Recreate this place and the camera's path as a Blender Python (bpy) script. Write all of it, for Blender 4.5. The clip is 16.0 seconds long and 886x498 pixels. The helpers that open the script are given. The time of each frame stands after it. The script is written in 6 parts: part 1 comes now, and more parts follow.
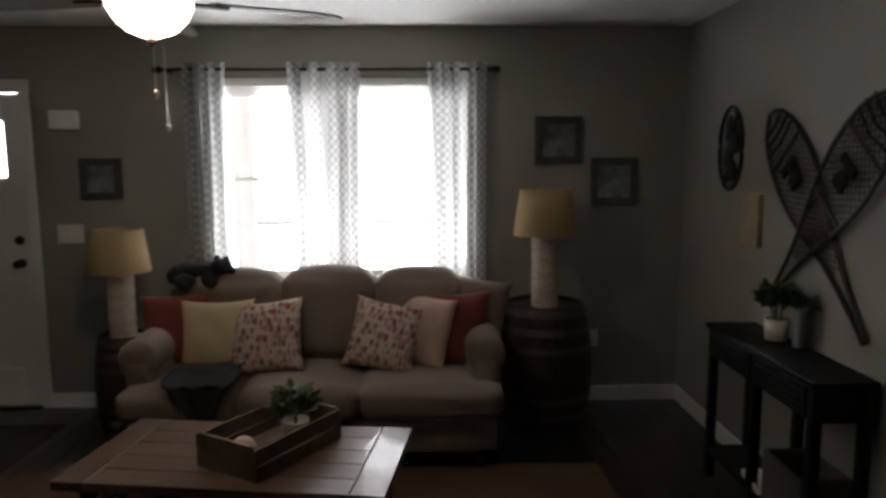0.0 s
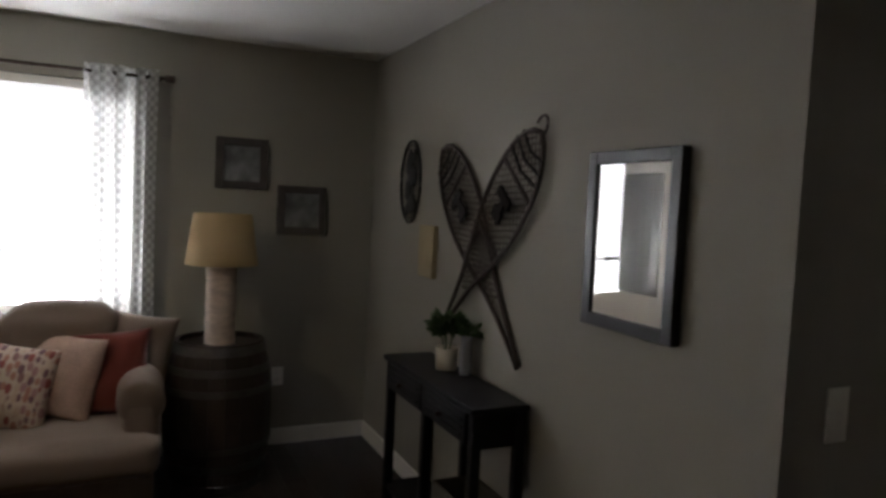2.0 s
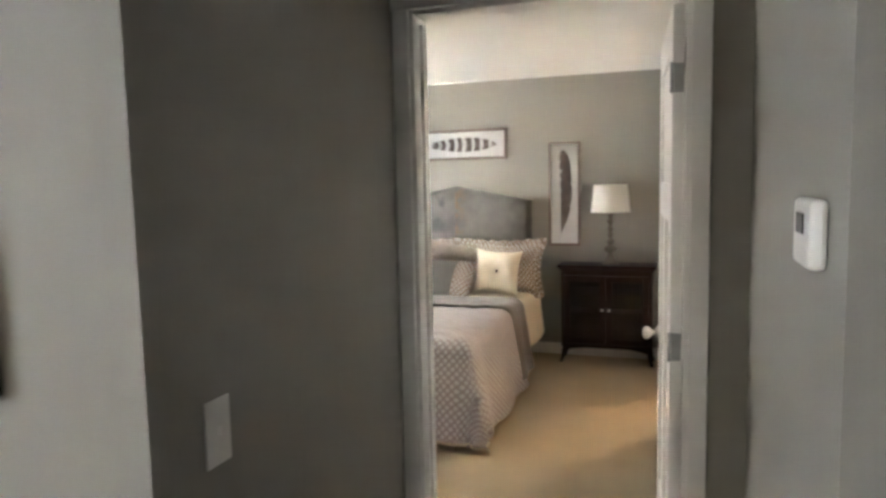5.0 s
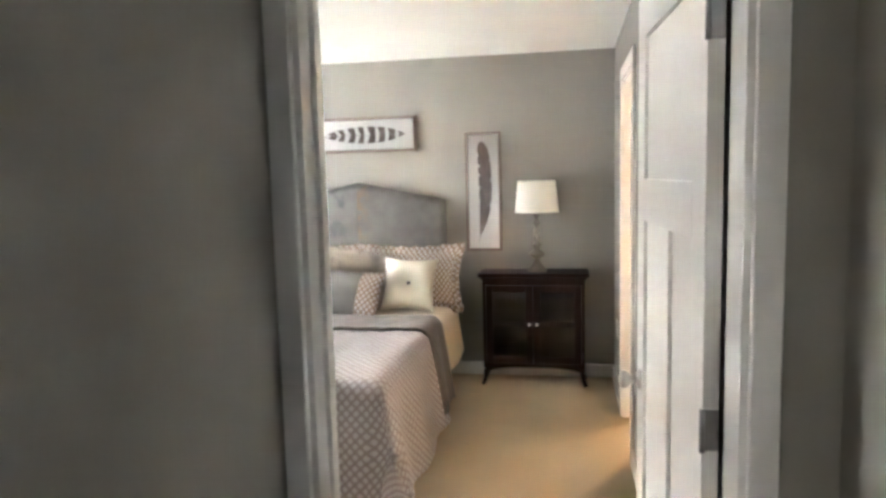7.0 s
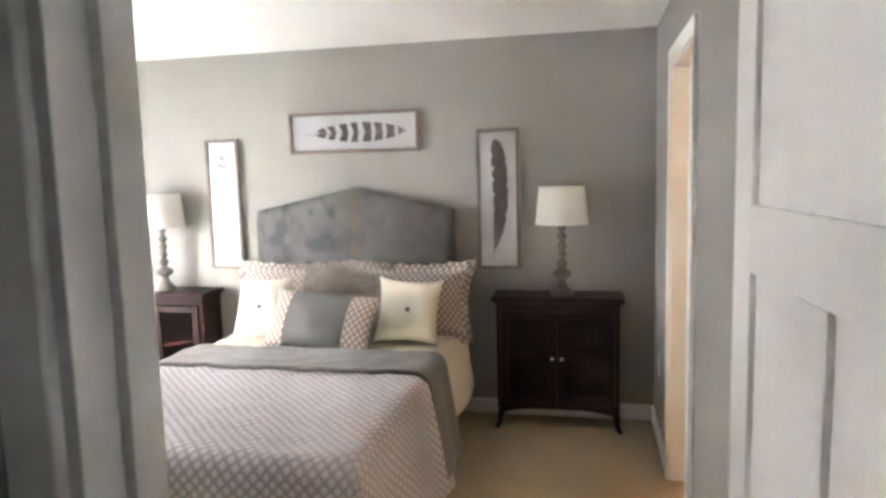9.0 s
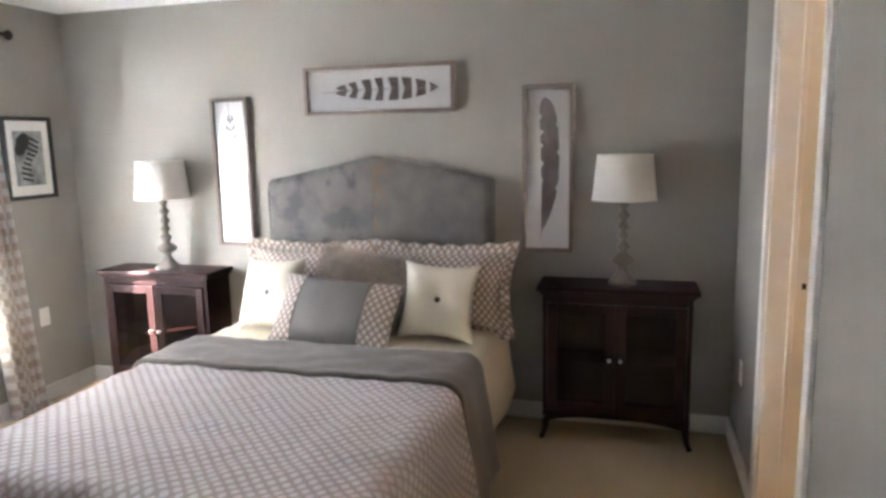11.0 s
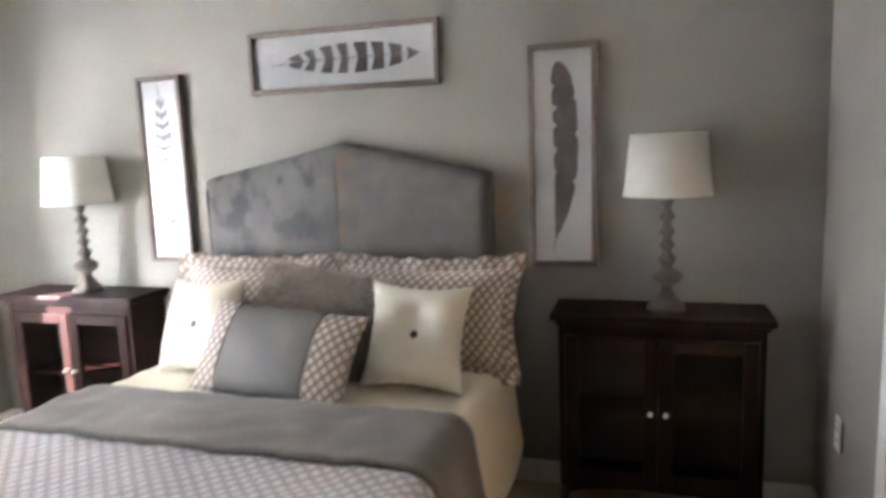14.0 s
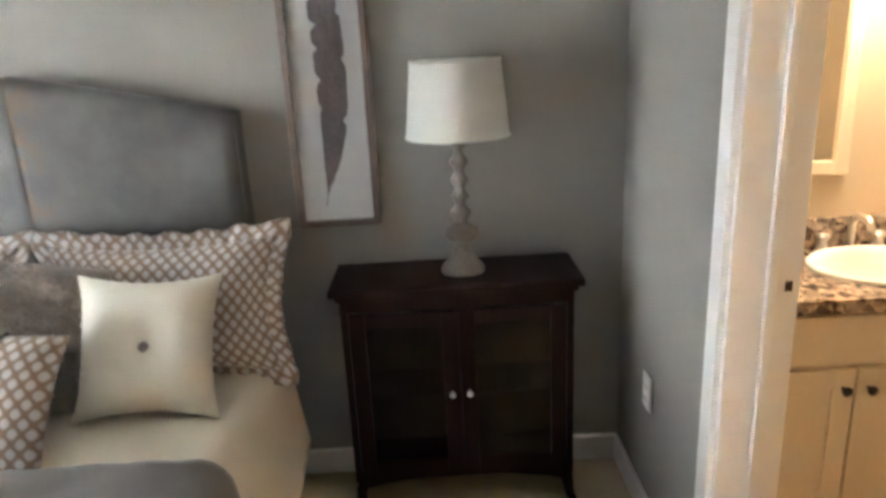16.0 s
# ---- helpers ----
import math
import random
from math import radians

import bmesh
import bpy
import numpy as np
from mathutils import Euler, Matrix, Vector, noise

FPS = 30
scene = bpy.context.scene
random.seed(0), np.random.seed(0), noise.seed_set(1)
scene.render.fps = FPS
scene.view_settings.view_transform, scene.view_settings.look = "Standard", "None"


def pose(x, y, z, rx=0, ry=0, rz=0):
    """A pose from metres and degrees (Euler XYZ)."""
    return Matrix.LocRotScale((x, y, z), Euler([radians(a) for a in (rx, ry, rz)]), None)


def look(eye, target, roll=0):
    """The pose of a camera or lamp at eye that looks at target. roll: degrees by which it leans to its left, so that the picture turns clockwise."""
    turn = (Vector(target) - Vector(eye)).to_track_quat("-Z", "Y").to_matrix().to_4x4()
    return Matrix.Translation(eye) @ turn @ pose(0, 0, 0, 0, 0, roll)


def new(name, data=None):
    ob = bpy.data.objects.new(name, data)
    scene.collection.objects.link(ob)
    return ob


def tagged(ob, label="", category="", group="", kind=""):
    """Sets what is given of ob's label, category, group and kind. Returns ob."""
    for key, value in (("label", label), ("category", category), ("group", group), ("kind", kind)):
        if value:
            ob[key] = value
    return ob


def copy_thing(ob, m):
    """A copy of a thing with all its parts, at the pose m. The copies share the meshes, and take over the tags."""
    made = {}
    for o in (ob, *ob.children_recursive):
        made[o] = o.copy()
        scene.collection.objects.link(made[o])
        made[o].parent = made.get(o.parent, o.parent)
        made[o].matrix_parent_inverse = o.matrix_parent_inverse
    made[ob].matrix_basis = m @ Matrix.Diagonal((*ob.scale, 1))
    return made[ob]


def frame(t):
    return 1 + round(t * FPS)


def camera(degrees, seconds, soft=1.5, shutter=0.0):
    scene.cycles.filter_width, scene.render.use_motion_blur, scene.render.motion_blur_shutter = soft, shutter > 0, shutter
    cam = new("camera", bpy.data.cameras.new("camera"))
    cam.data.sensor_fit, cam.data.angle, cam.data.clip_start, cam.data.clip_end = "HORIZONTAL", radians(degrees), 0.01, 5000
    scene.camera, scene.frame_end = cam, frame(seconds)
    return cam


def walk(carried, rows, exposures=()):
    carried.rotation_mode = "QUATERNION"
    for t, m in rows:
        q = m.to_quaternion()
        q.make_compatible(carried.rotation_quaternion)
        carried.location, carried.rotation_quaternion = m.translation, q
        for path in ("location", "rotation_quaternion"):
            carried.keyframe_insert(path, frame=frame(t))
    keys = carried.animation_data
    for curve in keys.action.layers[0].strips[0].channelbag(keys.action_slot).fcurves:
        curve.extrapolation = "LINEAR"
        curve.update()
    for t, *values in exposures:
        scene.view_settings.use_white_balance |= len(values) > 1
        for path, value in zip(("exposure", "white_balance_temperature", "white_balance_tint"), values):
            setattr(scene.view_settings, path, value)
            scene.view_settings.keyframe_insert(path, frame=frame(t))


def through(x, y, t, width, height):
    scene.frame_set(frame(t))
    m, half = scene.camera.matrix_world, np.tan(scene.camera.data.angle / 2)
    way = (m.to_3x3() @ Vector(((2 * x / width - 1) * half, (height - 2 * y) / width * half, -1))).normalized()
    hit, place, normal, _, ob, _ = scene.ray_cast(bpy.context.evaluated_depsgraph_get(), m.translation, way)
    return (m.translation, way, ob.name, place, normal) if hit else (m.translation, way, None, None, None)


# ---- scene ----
cam = camera(66.0, 16.0, soft=3.0, shutter=0.4)
PATH = [
    (0, (-0.528, -0.358, 1.599), (-0.478, 1.625, 1.344), -0.3),
    (0.5, (-0.496, -0.272, 1.597), (-0.245, 1.698, 1.364), -0.8),
    (1, (-0.47, -0.232, 1.586), (0.01, 1.699, 1.393), -0.7),
    (1.5, (-0.349, -0.178, 1.566), (0.31, 1.703, 1.408), -0.4),
    (2, (-0.279, -0.175, 1.529), (0.558, 1.637, 1.406), 2.7),
    (2.5, (-0.214, -0.116, 1.541), (0.793, 1.608, 1.422), 1.8),
    (3, (-0.144, 0.024, 1.561), (1.248, 1.455, 1.446), 0.4),
    (3.5, (-0.095, 0.066, 1.546), (1.449, 1.331, 1.427), 0.2),
    (4, (-0.047, 0.037, 1.55), (1.639, 1.102, 1.397), 0.0),
    (4.5, (0.06, 0.001, 1.559), (1.869, 0.836, 1.381), -0.7),
    (7, (1.008, 0.329, 1.567), (2.963, 0.694, 1.349), -1.5),
    (7.5, (1.273, 0.331, 1.528), (3.23, 0.696, 1.33), -1.3),
    (8, (1.46, 0.306, 1.531), (3.411, 0.702, 1.336), -1.2),
    (8.5, (1.633, 0.331, 1.542), (3.576, 0.76, 1.341), -0.9),
    (9, (1.818, 0.402, 1.616), (3.761, 0.82, 1.388), -1.5),
    (11.5, (2.629, 0.522, 1.565), (4.526, 1.066, 1.238), -1.0),
    (12, (2.795, 0.483, 1.518), (4.693, 1.0, 1.162), -0.8),
    (12.5, (2.9, 0.57, 1.556), (4.749, 1.223, 1.167), -1.8),
    (13, (3.038, 0.57, 1.491), (4.847, 1.341, 1.127), -0.6),
    (13.5, (3.143, 0.604, 1.45), (4.963, 1.344, 1.077), -1.5),
    (14, (3.353, 0.626, 1.474), (5.245, 1.206, 1.185), -2.1),
    (14.5, (3.502, 0.598, 1.592), (5.45, 1.024, 1.435), -1.3),
    (15, (3.629, 0.518, 1.587), (5.595, 0.859, 1.453), -1.0),
    (15.5, (3.779, 0.567, 1.515), (5.75, 0.749, 1.229), -2.3),
    (16, (3.931, 0.641, 1.554), (5.845, 0.628, 0.973), -2.9),
]
EXPOSURES = [(0.0, 2.9, 6500, 14), (1.0, 2.72, 6450, 14), (1.5, 2.85, 6450, 14), (2.5, 4.0, 6500, 15), (3.5, 4.72, 6500, 14), (4.5, 5.33, 6200, 12), (7.0, 5.8, 5750, 11), (9.0, 5.3, 5700, 12), (11.5, 4.85, 5550, 14), (12.5, 4.9, 5450, 13), (13.5, 4.87, 5400, 13), (14.5, 4.8, 5650, 13), (16.0, 5.2, 5450, 9)]
walk(cam, [(t, look(eye, target, roll)) for t, eye, target, roll in PATH], EXPOSURES)

# ---- world, sun and daylight ----
world = bpy.data.worlds.new("world")
scene.world = world
world.use_nodes = True
sky = world.node_tree.nodes.new("ShaderNodeTexSky")
sky.sky_type, sky.sun_disc = "NISHITA", False
sky.sun_elevation, sky.sun_rotation = radians(38.7), radians(-47)
background = world.node_tree.nodes["Background"]
background.inputs["Strength"].default_value = 0.05
world.node_tree.links.new(sky.outputs[0], background.inputs["Color"])
sun = new("sun", bpy.data.lights.new("sun", "SUN"))
sun.data.energy, sun.data.angle, sun.data.color = 5.0, radians(0.5), (1.0, 0.95, 0.87)
sun.matrix_world = look((-10, 12, 14), (-10 + 0.73, 12 - 0.68, 14 - 0.80))


daylight = new("window_daylight", bpy.data.lights.new("window_daylight", "AREA"))
daylight.data.shape, daylight.data.size, daylight.data.size_y = "RECTANGLE", 0.95, 1.4
daylight.data.energy, daylight.data.color = 3.0, (0.94, 0.98, 0.98)
daylight.matrix_world = look((4.42, 4.26, 1.35), (4.5, 3.0, 1.25))


# Added lamp hidden below the sill; brightens the ceiling like sunlit deck bounce.
porch_fill = new("porch_daylight", bpy.data.lights.new("porch_daylight", "AREA"))
porch_fill.data.shape, porch_fill.data.size, porch_fill.data.size_y = "RECTANGLE", 1.6, 0.26
porch_fill.data.energy, porch_fill.data.color = 5.0, (0.95, 0.98, 1.0)
porch_fill.matrix_world = look((-1.05, 4.37, 0.79), (-1.05, 3.85, 1.75))


# ---- materials ----
def nodes_of(name):
    m = bpy.data.materials.new(name)
    m.use_nodes = True
    return m, m.node_tree.nodes, m.node_tree.links, m.node_tree.nodes["Principled BSDF"]


def mat(name, colour, rough=0.6, metal=0.0, grain=40.0, vary=0.12, bump=0.1, blotch=3.0, stretch=(1, 1, 1), coat=0.0, sheen=0.0, random_piece=0.0):
    """A surface with fine grain, larger blotches and a little relief, in metres."""
    m, n, l, b = nodes_of(name)
    co = n.new("ShaderNodeTexCoord")
    mp = n.new("ShaderNodeMapping")
    mp.inputs["Scale"].default_value = stretch
    l.new(co.outputs["Object"], mp.inputs["Vector"])
    fine, large = n.new("ShaderNodeTexNoise"), n.new("ShaderNodeTexNoise")
    fine.inputs["Scale"].default_value, large.inputs["Scale"].default_value = grain, blotch
    fine.inputs["Detail"].default_value, large.inputs["Detail"].default_value = 4.0, 3.0
    for t in (fine, large):
        l.new(mp.outputs[0], t.inputs["Vector"])
    both = n.new("ShaderNodeMath")
    both.operation = "ADD"
    l.new(fine.outputs["Fac"], both.inputs[0])
    l.new(large.outputs["Fac"], both.inputs[1])
    ramp = n.new("ShaderNodeMapRange")
    ramp.inputs["From Min"].default_value, ramp.inputs["From Max"].default_value = 0.6, 1.4
    ramp.inputs["To Min"].default_value, ramp.inputs["To Max"].default_value = 1 - vary, 1 + vary
    l.new(both.outputs[0], ramp.inputs["Value"])
    scale = n.new("ShaderNodeVectorMath")
    scale.operation = "SCALE"
    scale.inputs[0].default_value = colour
    value = ramp.outputs[0]
    if random_piece:
        info, r2, mul = n.new("ShaderNodeObjectInfo"), n.new("ShaderNodeMapRange"), n.new("ShaderNodeMath")
        r2.inputs["To Min"].default_value, r2.inputs["To Max"].default_value = 1 - random_piece, 1 + random_piece
        mul.operation = "MULTIPLY"
        l.new(info.outputs["Random"], r2.inputs["Value"])
        l.new(r2.outputs[0], mul.inputs[0])
        l.new(value, mul.inputs[1])
        value = mul.outputs[0]
    l.new(value, scale.inputs["Scale"])
    l.new(scale.outputs[0], b.inputs["Base Color"])
    b.inputs["Roughness"].default_value, b.inputs["Metallic"].default_value = rough, metal
    b.inputs["Coat Weight"].default_value, b.inputs["Sheen Weight"].default_value = coat, sheen
    if bump:
        bp = n.new("ShaderNodeBump")
        bp.inputs["Strength"].default_value, bp.inputs["Distance"].default_value = bump, 0.01
        l.new(fine.outputs["Fac"], bp.inputs["Height"])
        l.new(bp.outputs[0], b.inputs["Normal"])
    return m


def glow(name, colour, strength):
    m, n, l, b = nodes_of(name)
    b.inputs["Base Color"].default_value = (*colour, 1)
    b.inputs["Emission Color"].default_value = (*colour, 1)
    b.inputs["Emission Strength"].default_value = strength
    return m


def glass_mat(name, rough=0.0, tint=(1, 1, 1)):
    m, n, l, b = nodes_of(name)
    b.inputs["Base Color"].default_value = (*tint, 1)
    b.inputs["Transmission Weight"].default_value = 1.0
    b.inputs["Roughness"].default_value, b.inputs["IOR"].default_value = rough, 1.45
    return m


def lattice(name, ground, figure, pu, pv, level=0.15, rough=0.85, soft=0.12, diagonal=True, trellis=False, through=0.0, fine=260.0):
    """Woven cloth with a printed or woven lattice of figures, laid out on the cloth's own metres (UV)."""
    m, n, l, b = nodes_of(name)
    uv = n.new("ShaderNodeUVMap")
    sep = n.new("ShaderNodeSeparateXYZ")
    l.new(uv.outputs[0], sep.inputs[0])

    def op(kind, a, c):
        k = n.new("ShaderNodeMath")
        k.operation = kind
        for i, v in enumerate((a, c)):
            if isinstance(v, (int, float)):
                k.inputs[i].default_value = v
            elif v is not None:
                l.new(v, k.inputs[i])
        return k.outputs[0]

    su = op("SINE", op("MULTIPLY", sep.outputs[0], 2 * math.pi / pu), None)
    sv = op("SINE", op("MULTIPLY", sep.outputs[1], 2 * math.pi / pv), None)
    f = op("MULTIPLY", su, sv) if diagonal else op("ADD", op("MULTIPLY", su, 0.5), op("MULTIPLY", sv, 0.5))
    if trellis:
        a, c = op("MULTIPLY", sep.outputs[0], math.pi / pu), op("MULTIPLY", sep.outputs[1], math.pi / pv)
        f = op("MULTIPLY", op("ABSOLUTE", op("SINE", op("ADD", a, c), None), None), op("ABSOLUTE", op("SINE", op("SUBTRACT", a, c), None), None))
    r = n.new("ShaderNodeMapRange")
    r.inputs["From Min"].default_value, r.inputs["From Max"].default_value = level - soft, level + soft
    l.new(f, r.inputs["Value"])
    mix = n.new("ShaderNodeMix")
    mix.data_type = "RGBA"
    mix.inputs["A"].default_value, mix.inputs["B"].default_value = (*ground, 1), (*figure, 1)
    l.new(r.outputs[0], mix.inputs["Factor"])
    weave = n.new("ShaderNodeTexNoise")
    weave.inputs["Scale"].default_value = fine
    l.new(uv.outputs[0], weave.inputs["Vector"])
    shade = n.new("ShaderNodeMix")
    shade.data_type, shade.blend_type = "RGBA", "MULTIPLY"
    shade.inputs["Factor"].default_value = 0.35
    l.new(mix.outputs["Result"], shade.inputs["A"])
    l.new(weave.outputs["Fac"], shade.inputs["B"])
    l.new(shade.outputs["Result"], b.inputs["Base Color"])
    b.inputs["Roughness"].default_value = rough
    b.inputs["Sheen Weight"].default_value = 0.2
    bp = n.new("ShaderNodeBump")
    bp.inputs["Strength"].default_value, bp.inputs["Distance"].default_value = 0.35, 0.004
    l.new(op("ADD", r.outputs[0], weave.outputs["Fac"]), bp.inputs["Height"])
    l.new(bp.outputs[0], b.inputs["Normal"])
    if through:
        tr, ms = n.new("ShaderNodeBsdfTranslucent"), n.new("ShaderNodeMixShader")
        l.new(shade.outputs["Result"], tr.inputs["Color"])
        ms.inputs["Fac"].default_value = through
        l.new(b.outputs[0], ms.inputs[1])
        l.new(tr.outputs[0], ms.inputs[2])
        l.new(ms.outputs[0], n["Material Output"].inputs["Surface"])
    return m


WALL = mat("wall_paint", (0.30, 0.287, 0.25), 0.75, grain=160, vary=0.03, bump=0.06, blotch=1.2)
BATH_WALL = mat("bath_paint", (0.55, 0.45, 0.30), 0.6, grain=150, vary=0.03, bump=0.05)
CEIL = mat("ceiling_paint", (0.80, 0.80, 0.77), 0.9, grain=70, vary=0.03, bump=0.5, blotch=2)
TRIM = mat("trim_paint", (0.80, 0.79, 0.76), 0.35, grain=30, vary=0.02, bump=0.02)
CARPET = mat("carpet", (0.52, 0.40, 0.235), 0.95, grain=330, vary=0.22, bump=0.9, blotch=2.2, sheen=0.3)
TILE = mat("bath_tile", (0.42, 0.31, 0.2), 0.35, grain=12, vary=0.2)
CHERRY = mat("cherry_wood", (0.0190, 0.0062, 0.0044), 0.5, grain=25, vary=0.35, bump=0.03, stretch=(8, 8, 1), coat=0.0)
CHERRY.node_tree.nodes["Principled BSDF"].inputs["Specular IOR Level"].default_value = 0.2
BLACKWOOD = mat("black_wood", (0.006, 0.006, 0.007), 0.45, grain=30, vary=0.3, bump=0.05, stretch=(6, 1, 6))
BLACKWOOD.node_tree.nodes["Principled BSDF"].inputs["Specular IOR Level"].default_value = 0.25
FLOORWOOD = mat("dark_floorboards", (0.022, 0.014, 0.011), 0.28, grain=18, vary=0.35, bump=0.05, stretch=(1, 9, 1), random_piece=0.25)
METAL = mat("satin_nickel", (0.62, 0.60, 0.56), 0.28, 1.0, vary=0.04, bump=0.0)
HINGE = mat("dull_steel", (0.38, 0.38, 0.38), 0.45, 0.9, vary=0.1, bump=0.0)
BRONZE = mat("oiled_bronze", (0.05, 0.035, 0.028), 0.4, 0.9, vary=0.1, bump=0.0)
IRON = mat("black_iron", (0.02, 0.02, 0.02), 0.5, 0.6, vary=0.2, bump=0.1)
PLASTIC = mat("white_plastic", (0.80, 0.79, 0.75), 0.35, vary=0.02, bump=0.0)
GLASS = glass_mat("clear_glass")
DARKGLASS = mat("dark_pane", (0.02, 0.016, 0.015), 0.06, vary=0.2, bump=0.0, blotch=4)


# ---- building blocks ----
def part(name, bm, material, parent=None, label="", smooth=False):
    me = bpy.data.meshes.new(name)
    bm.normal_update()
    bm.to_mesh(me)
    bm.free()
    if smooth:
        for p in me.polygons:
            p.use_smooth = True
    ob = new(name, me)
    for k in (material if isinstance(material, (list, tuple)) else [material]):
        me.materials.append(k)
    if parent is not None:
        ob.parent = parent
    if label:
        ob["label"] = label
    return ob


def thing(name, label, category, m=None, group="", kind=""):
    ob = new(name)
    if m is not None:
        ob.matrix_basis = m
    return tagged(ob, label, category, group, kind)


def add_box(bm, lo, hi, bevel=0.0, m=None):
    lo, hi = Vector(lo), Vector(hi)
    got = bmesh.ops.create_cube(bm, size=1.0)["verts"]
    for v in got:
        v.co = Vector((lo[i] + (v.co[i] + 0.5) * (hi[i] - lo[i]) for i in range(3)))
    if bevel:
        es = list({e for v in got for e in v.link_edges})
        out = bmesh.ops.bevel(bm, geom=es, offset=bevel, segments=2, profile=0.5, affect="EDGES")
        got = list({v for f in out["faces"] for v in f.verts} | {v for v in got if v.is_valid})
    if m is not None:
        for v in got:
            v.co = m @ v.co
    return bm


def box(lo, hi, bevel=0.0, m=None):
    return add_box(bmesh.new(), lo, hi, bevel, m)


def boxes(items, bevel=0.0):
    bm = bmesh.new()
    for lo, hi in items:
        add_box(bm, lo, hi, bevel)
    return bm


def add_lathe(bm, profile, seg=32, centre=(0, 0, 0), cap=True):
    """profile: (radius, z) from the bottom up."""
    rings = []
    for r, z in profile:
        rings.append([bm.verts.new((centre[0] + r * math.cos(2 * math.pi * i / seg), centre[1] + r * math.sin(2 * math.pi * i / seg), centre[2] + z)) for i in range(seg)])
    for a, c in zip(rings, rings[1:]):
        for i in range(seg):
            bm.faces.new((a[i], a[(i + 1) % seg], c[(i + 1) % seg], c[i]))
    if cap:
        bm.faces.new(rings[0][::-1])
        bm.faces.new(rings[-1])
    return bm


def lathe(profile, seg=32, centre=(0, 0, 0), cap=True):
    return add_lathe(bmesh.new(), profile, seg, centre, cap)


def add_tube(bm, pts, radius, seg=8, closed=False):
    pts = [Vector(p) for p in pts]
    rings, count = [], len(pts)
    for i, p in enumerate(pts):
        a = pts[(i - 1) % count] if closed or i else p
        c = pts[(i + 1) % count] if closed or i < count - 1 else p
        d = (c - a).normalized()
        side = d.cross(Vector((0, 0, 1)))
        if side.length < 0.05:
            side = d.cross(Vector((1, 0, 0)))
        side.normalize()
        up = side.cross(d)
        r = radius[i] if isinstance(radius, (list, tuple)) else radius
        rings.append([bm.verts.new(p + r * (math.cos(2 * math.pi * k / seg) * side + math.sin(2 * math.pi * k / seg) * up)) for k in range(seg)])
    pairs = list(zip(rings, rings[1:])) + ([(rings[-1], rings[0])] if closed else [])
    for a, c in pairs:
        for k in range(seg):
            bm.faces.new((a[k], a[(k + 1) % seg], c[(k + 1) % seg], c[k]))
    if not closed:
        bm.faces.new(rings[0][::-1])
        bm.faces.new(rings[-1])
    return bm


def tube(pts, radius, seg=8, closed=False):
    return add_tube(bmesh.new(), pts, radius, seg, closed)


def sheet(fn, nu, nv, uv=None, thick=0.0):
    """A surface fn(i/nu, j/nv) -> point, with UV in metres from uv(u, v); with a second face thick behind it."""
    bm = bmesh.new()
    lay = bm.loops.layers.uv.new("UVMap")
    grid = [[bm.verts.new(fn(i / nu, j / nv)) for j in range(nv + 1)] for i in range(nu + 1)]
    for i in range(nu):
        for j in range(nv):
            idx = ((i, j), (i + 1, j), (i + 1, j + 1), (i, j + 1))
            f = bm.faces.new([grid[a][c] for a, c in idx])
            f.smooth = True
            for lp, (a, c) in zip(f.loops, idx):
                lp[lay].uv = uv(a / nu, c / nv) if uv else (a / nu, c / nv)
    if thick:
        bm.normal_update()
        bmesh.ops.solidify(bm, geom=bm.faces[:], thickness=thick)
    return bm


def pillow_mesh(w, h, t, flange=0.0, n=22, pinch=0.06, seed=0):
    """A stuffed cushion lying in x, z with its thickness along y; its origin is the middle of its lower edge."""
    bm = bmesh.new()
    lay = bm.loops.layers.uv.new("UVMap")
    fw, fh = w / 2 + flange, h / 2 + flange

    def at(i, j, s):
        u, v = -1 + 2 * i / n, -1 + 2 * j / n
        x, z = u * fw, v * fh
        k = 1 - pinch * (1 - abs(v) ** 2) * abs(u) ** 3 - 0.0
        q = 1 - pinch * (1 - abs(u) ** 2) * abs(v) ** 3
        bx, bz = min(1, abs(x) / (w / 2)), min(1, abs(z) / (h / 2))
        puff = (max(0, 1 - bx ** 2.4) * max(0, 1 - bz ** 2.4)) ** 0.55
        wob = 0.010 * noise.noise((x * 9 + seed, z * 9, s * 3.0)) * puff
        edge = 0.012 * noise.noise((x * 14, z * 14, seed)) if flange and puff == 0 else 0
        return Vector((x * k, s * (t / 2 * puff + 0.003 + wob) + edge, z * q + h / 2 + flange))

    for s in (-1, 1):
        g = [[bm.verts.new(at(i, j, s)) for j in range(n + 1)] for i in range(n + 1)]
        for i in range(n):
            for j in range(n):
                idx = [(i, j), (i + 1, j), (i + 1, j + 1), (i, j + 1)]
                if s > 0:
                    idx.reverse()
                f = bm.faces.new([g[a][c] for a, c in idx])
                f.smooth = True
                for lp, (a, c) in zip(f.loops, idx):
                    lp[lay].uv = (fw * 2 * a / n, fh * 2 * c / n)
    bmesh.ops.remove_doubles(bm, verts=bm.verts[:], dist=0.0065)
    return bm


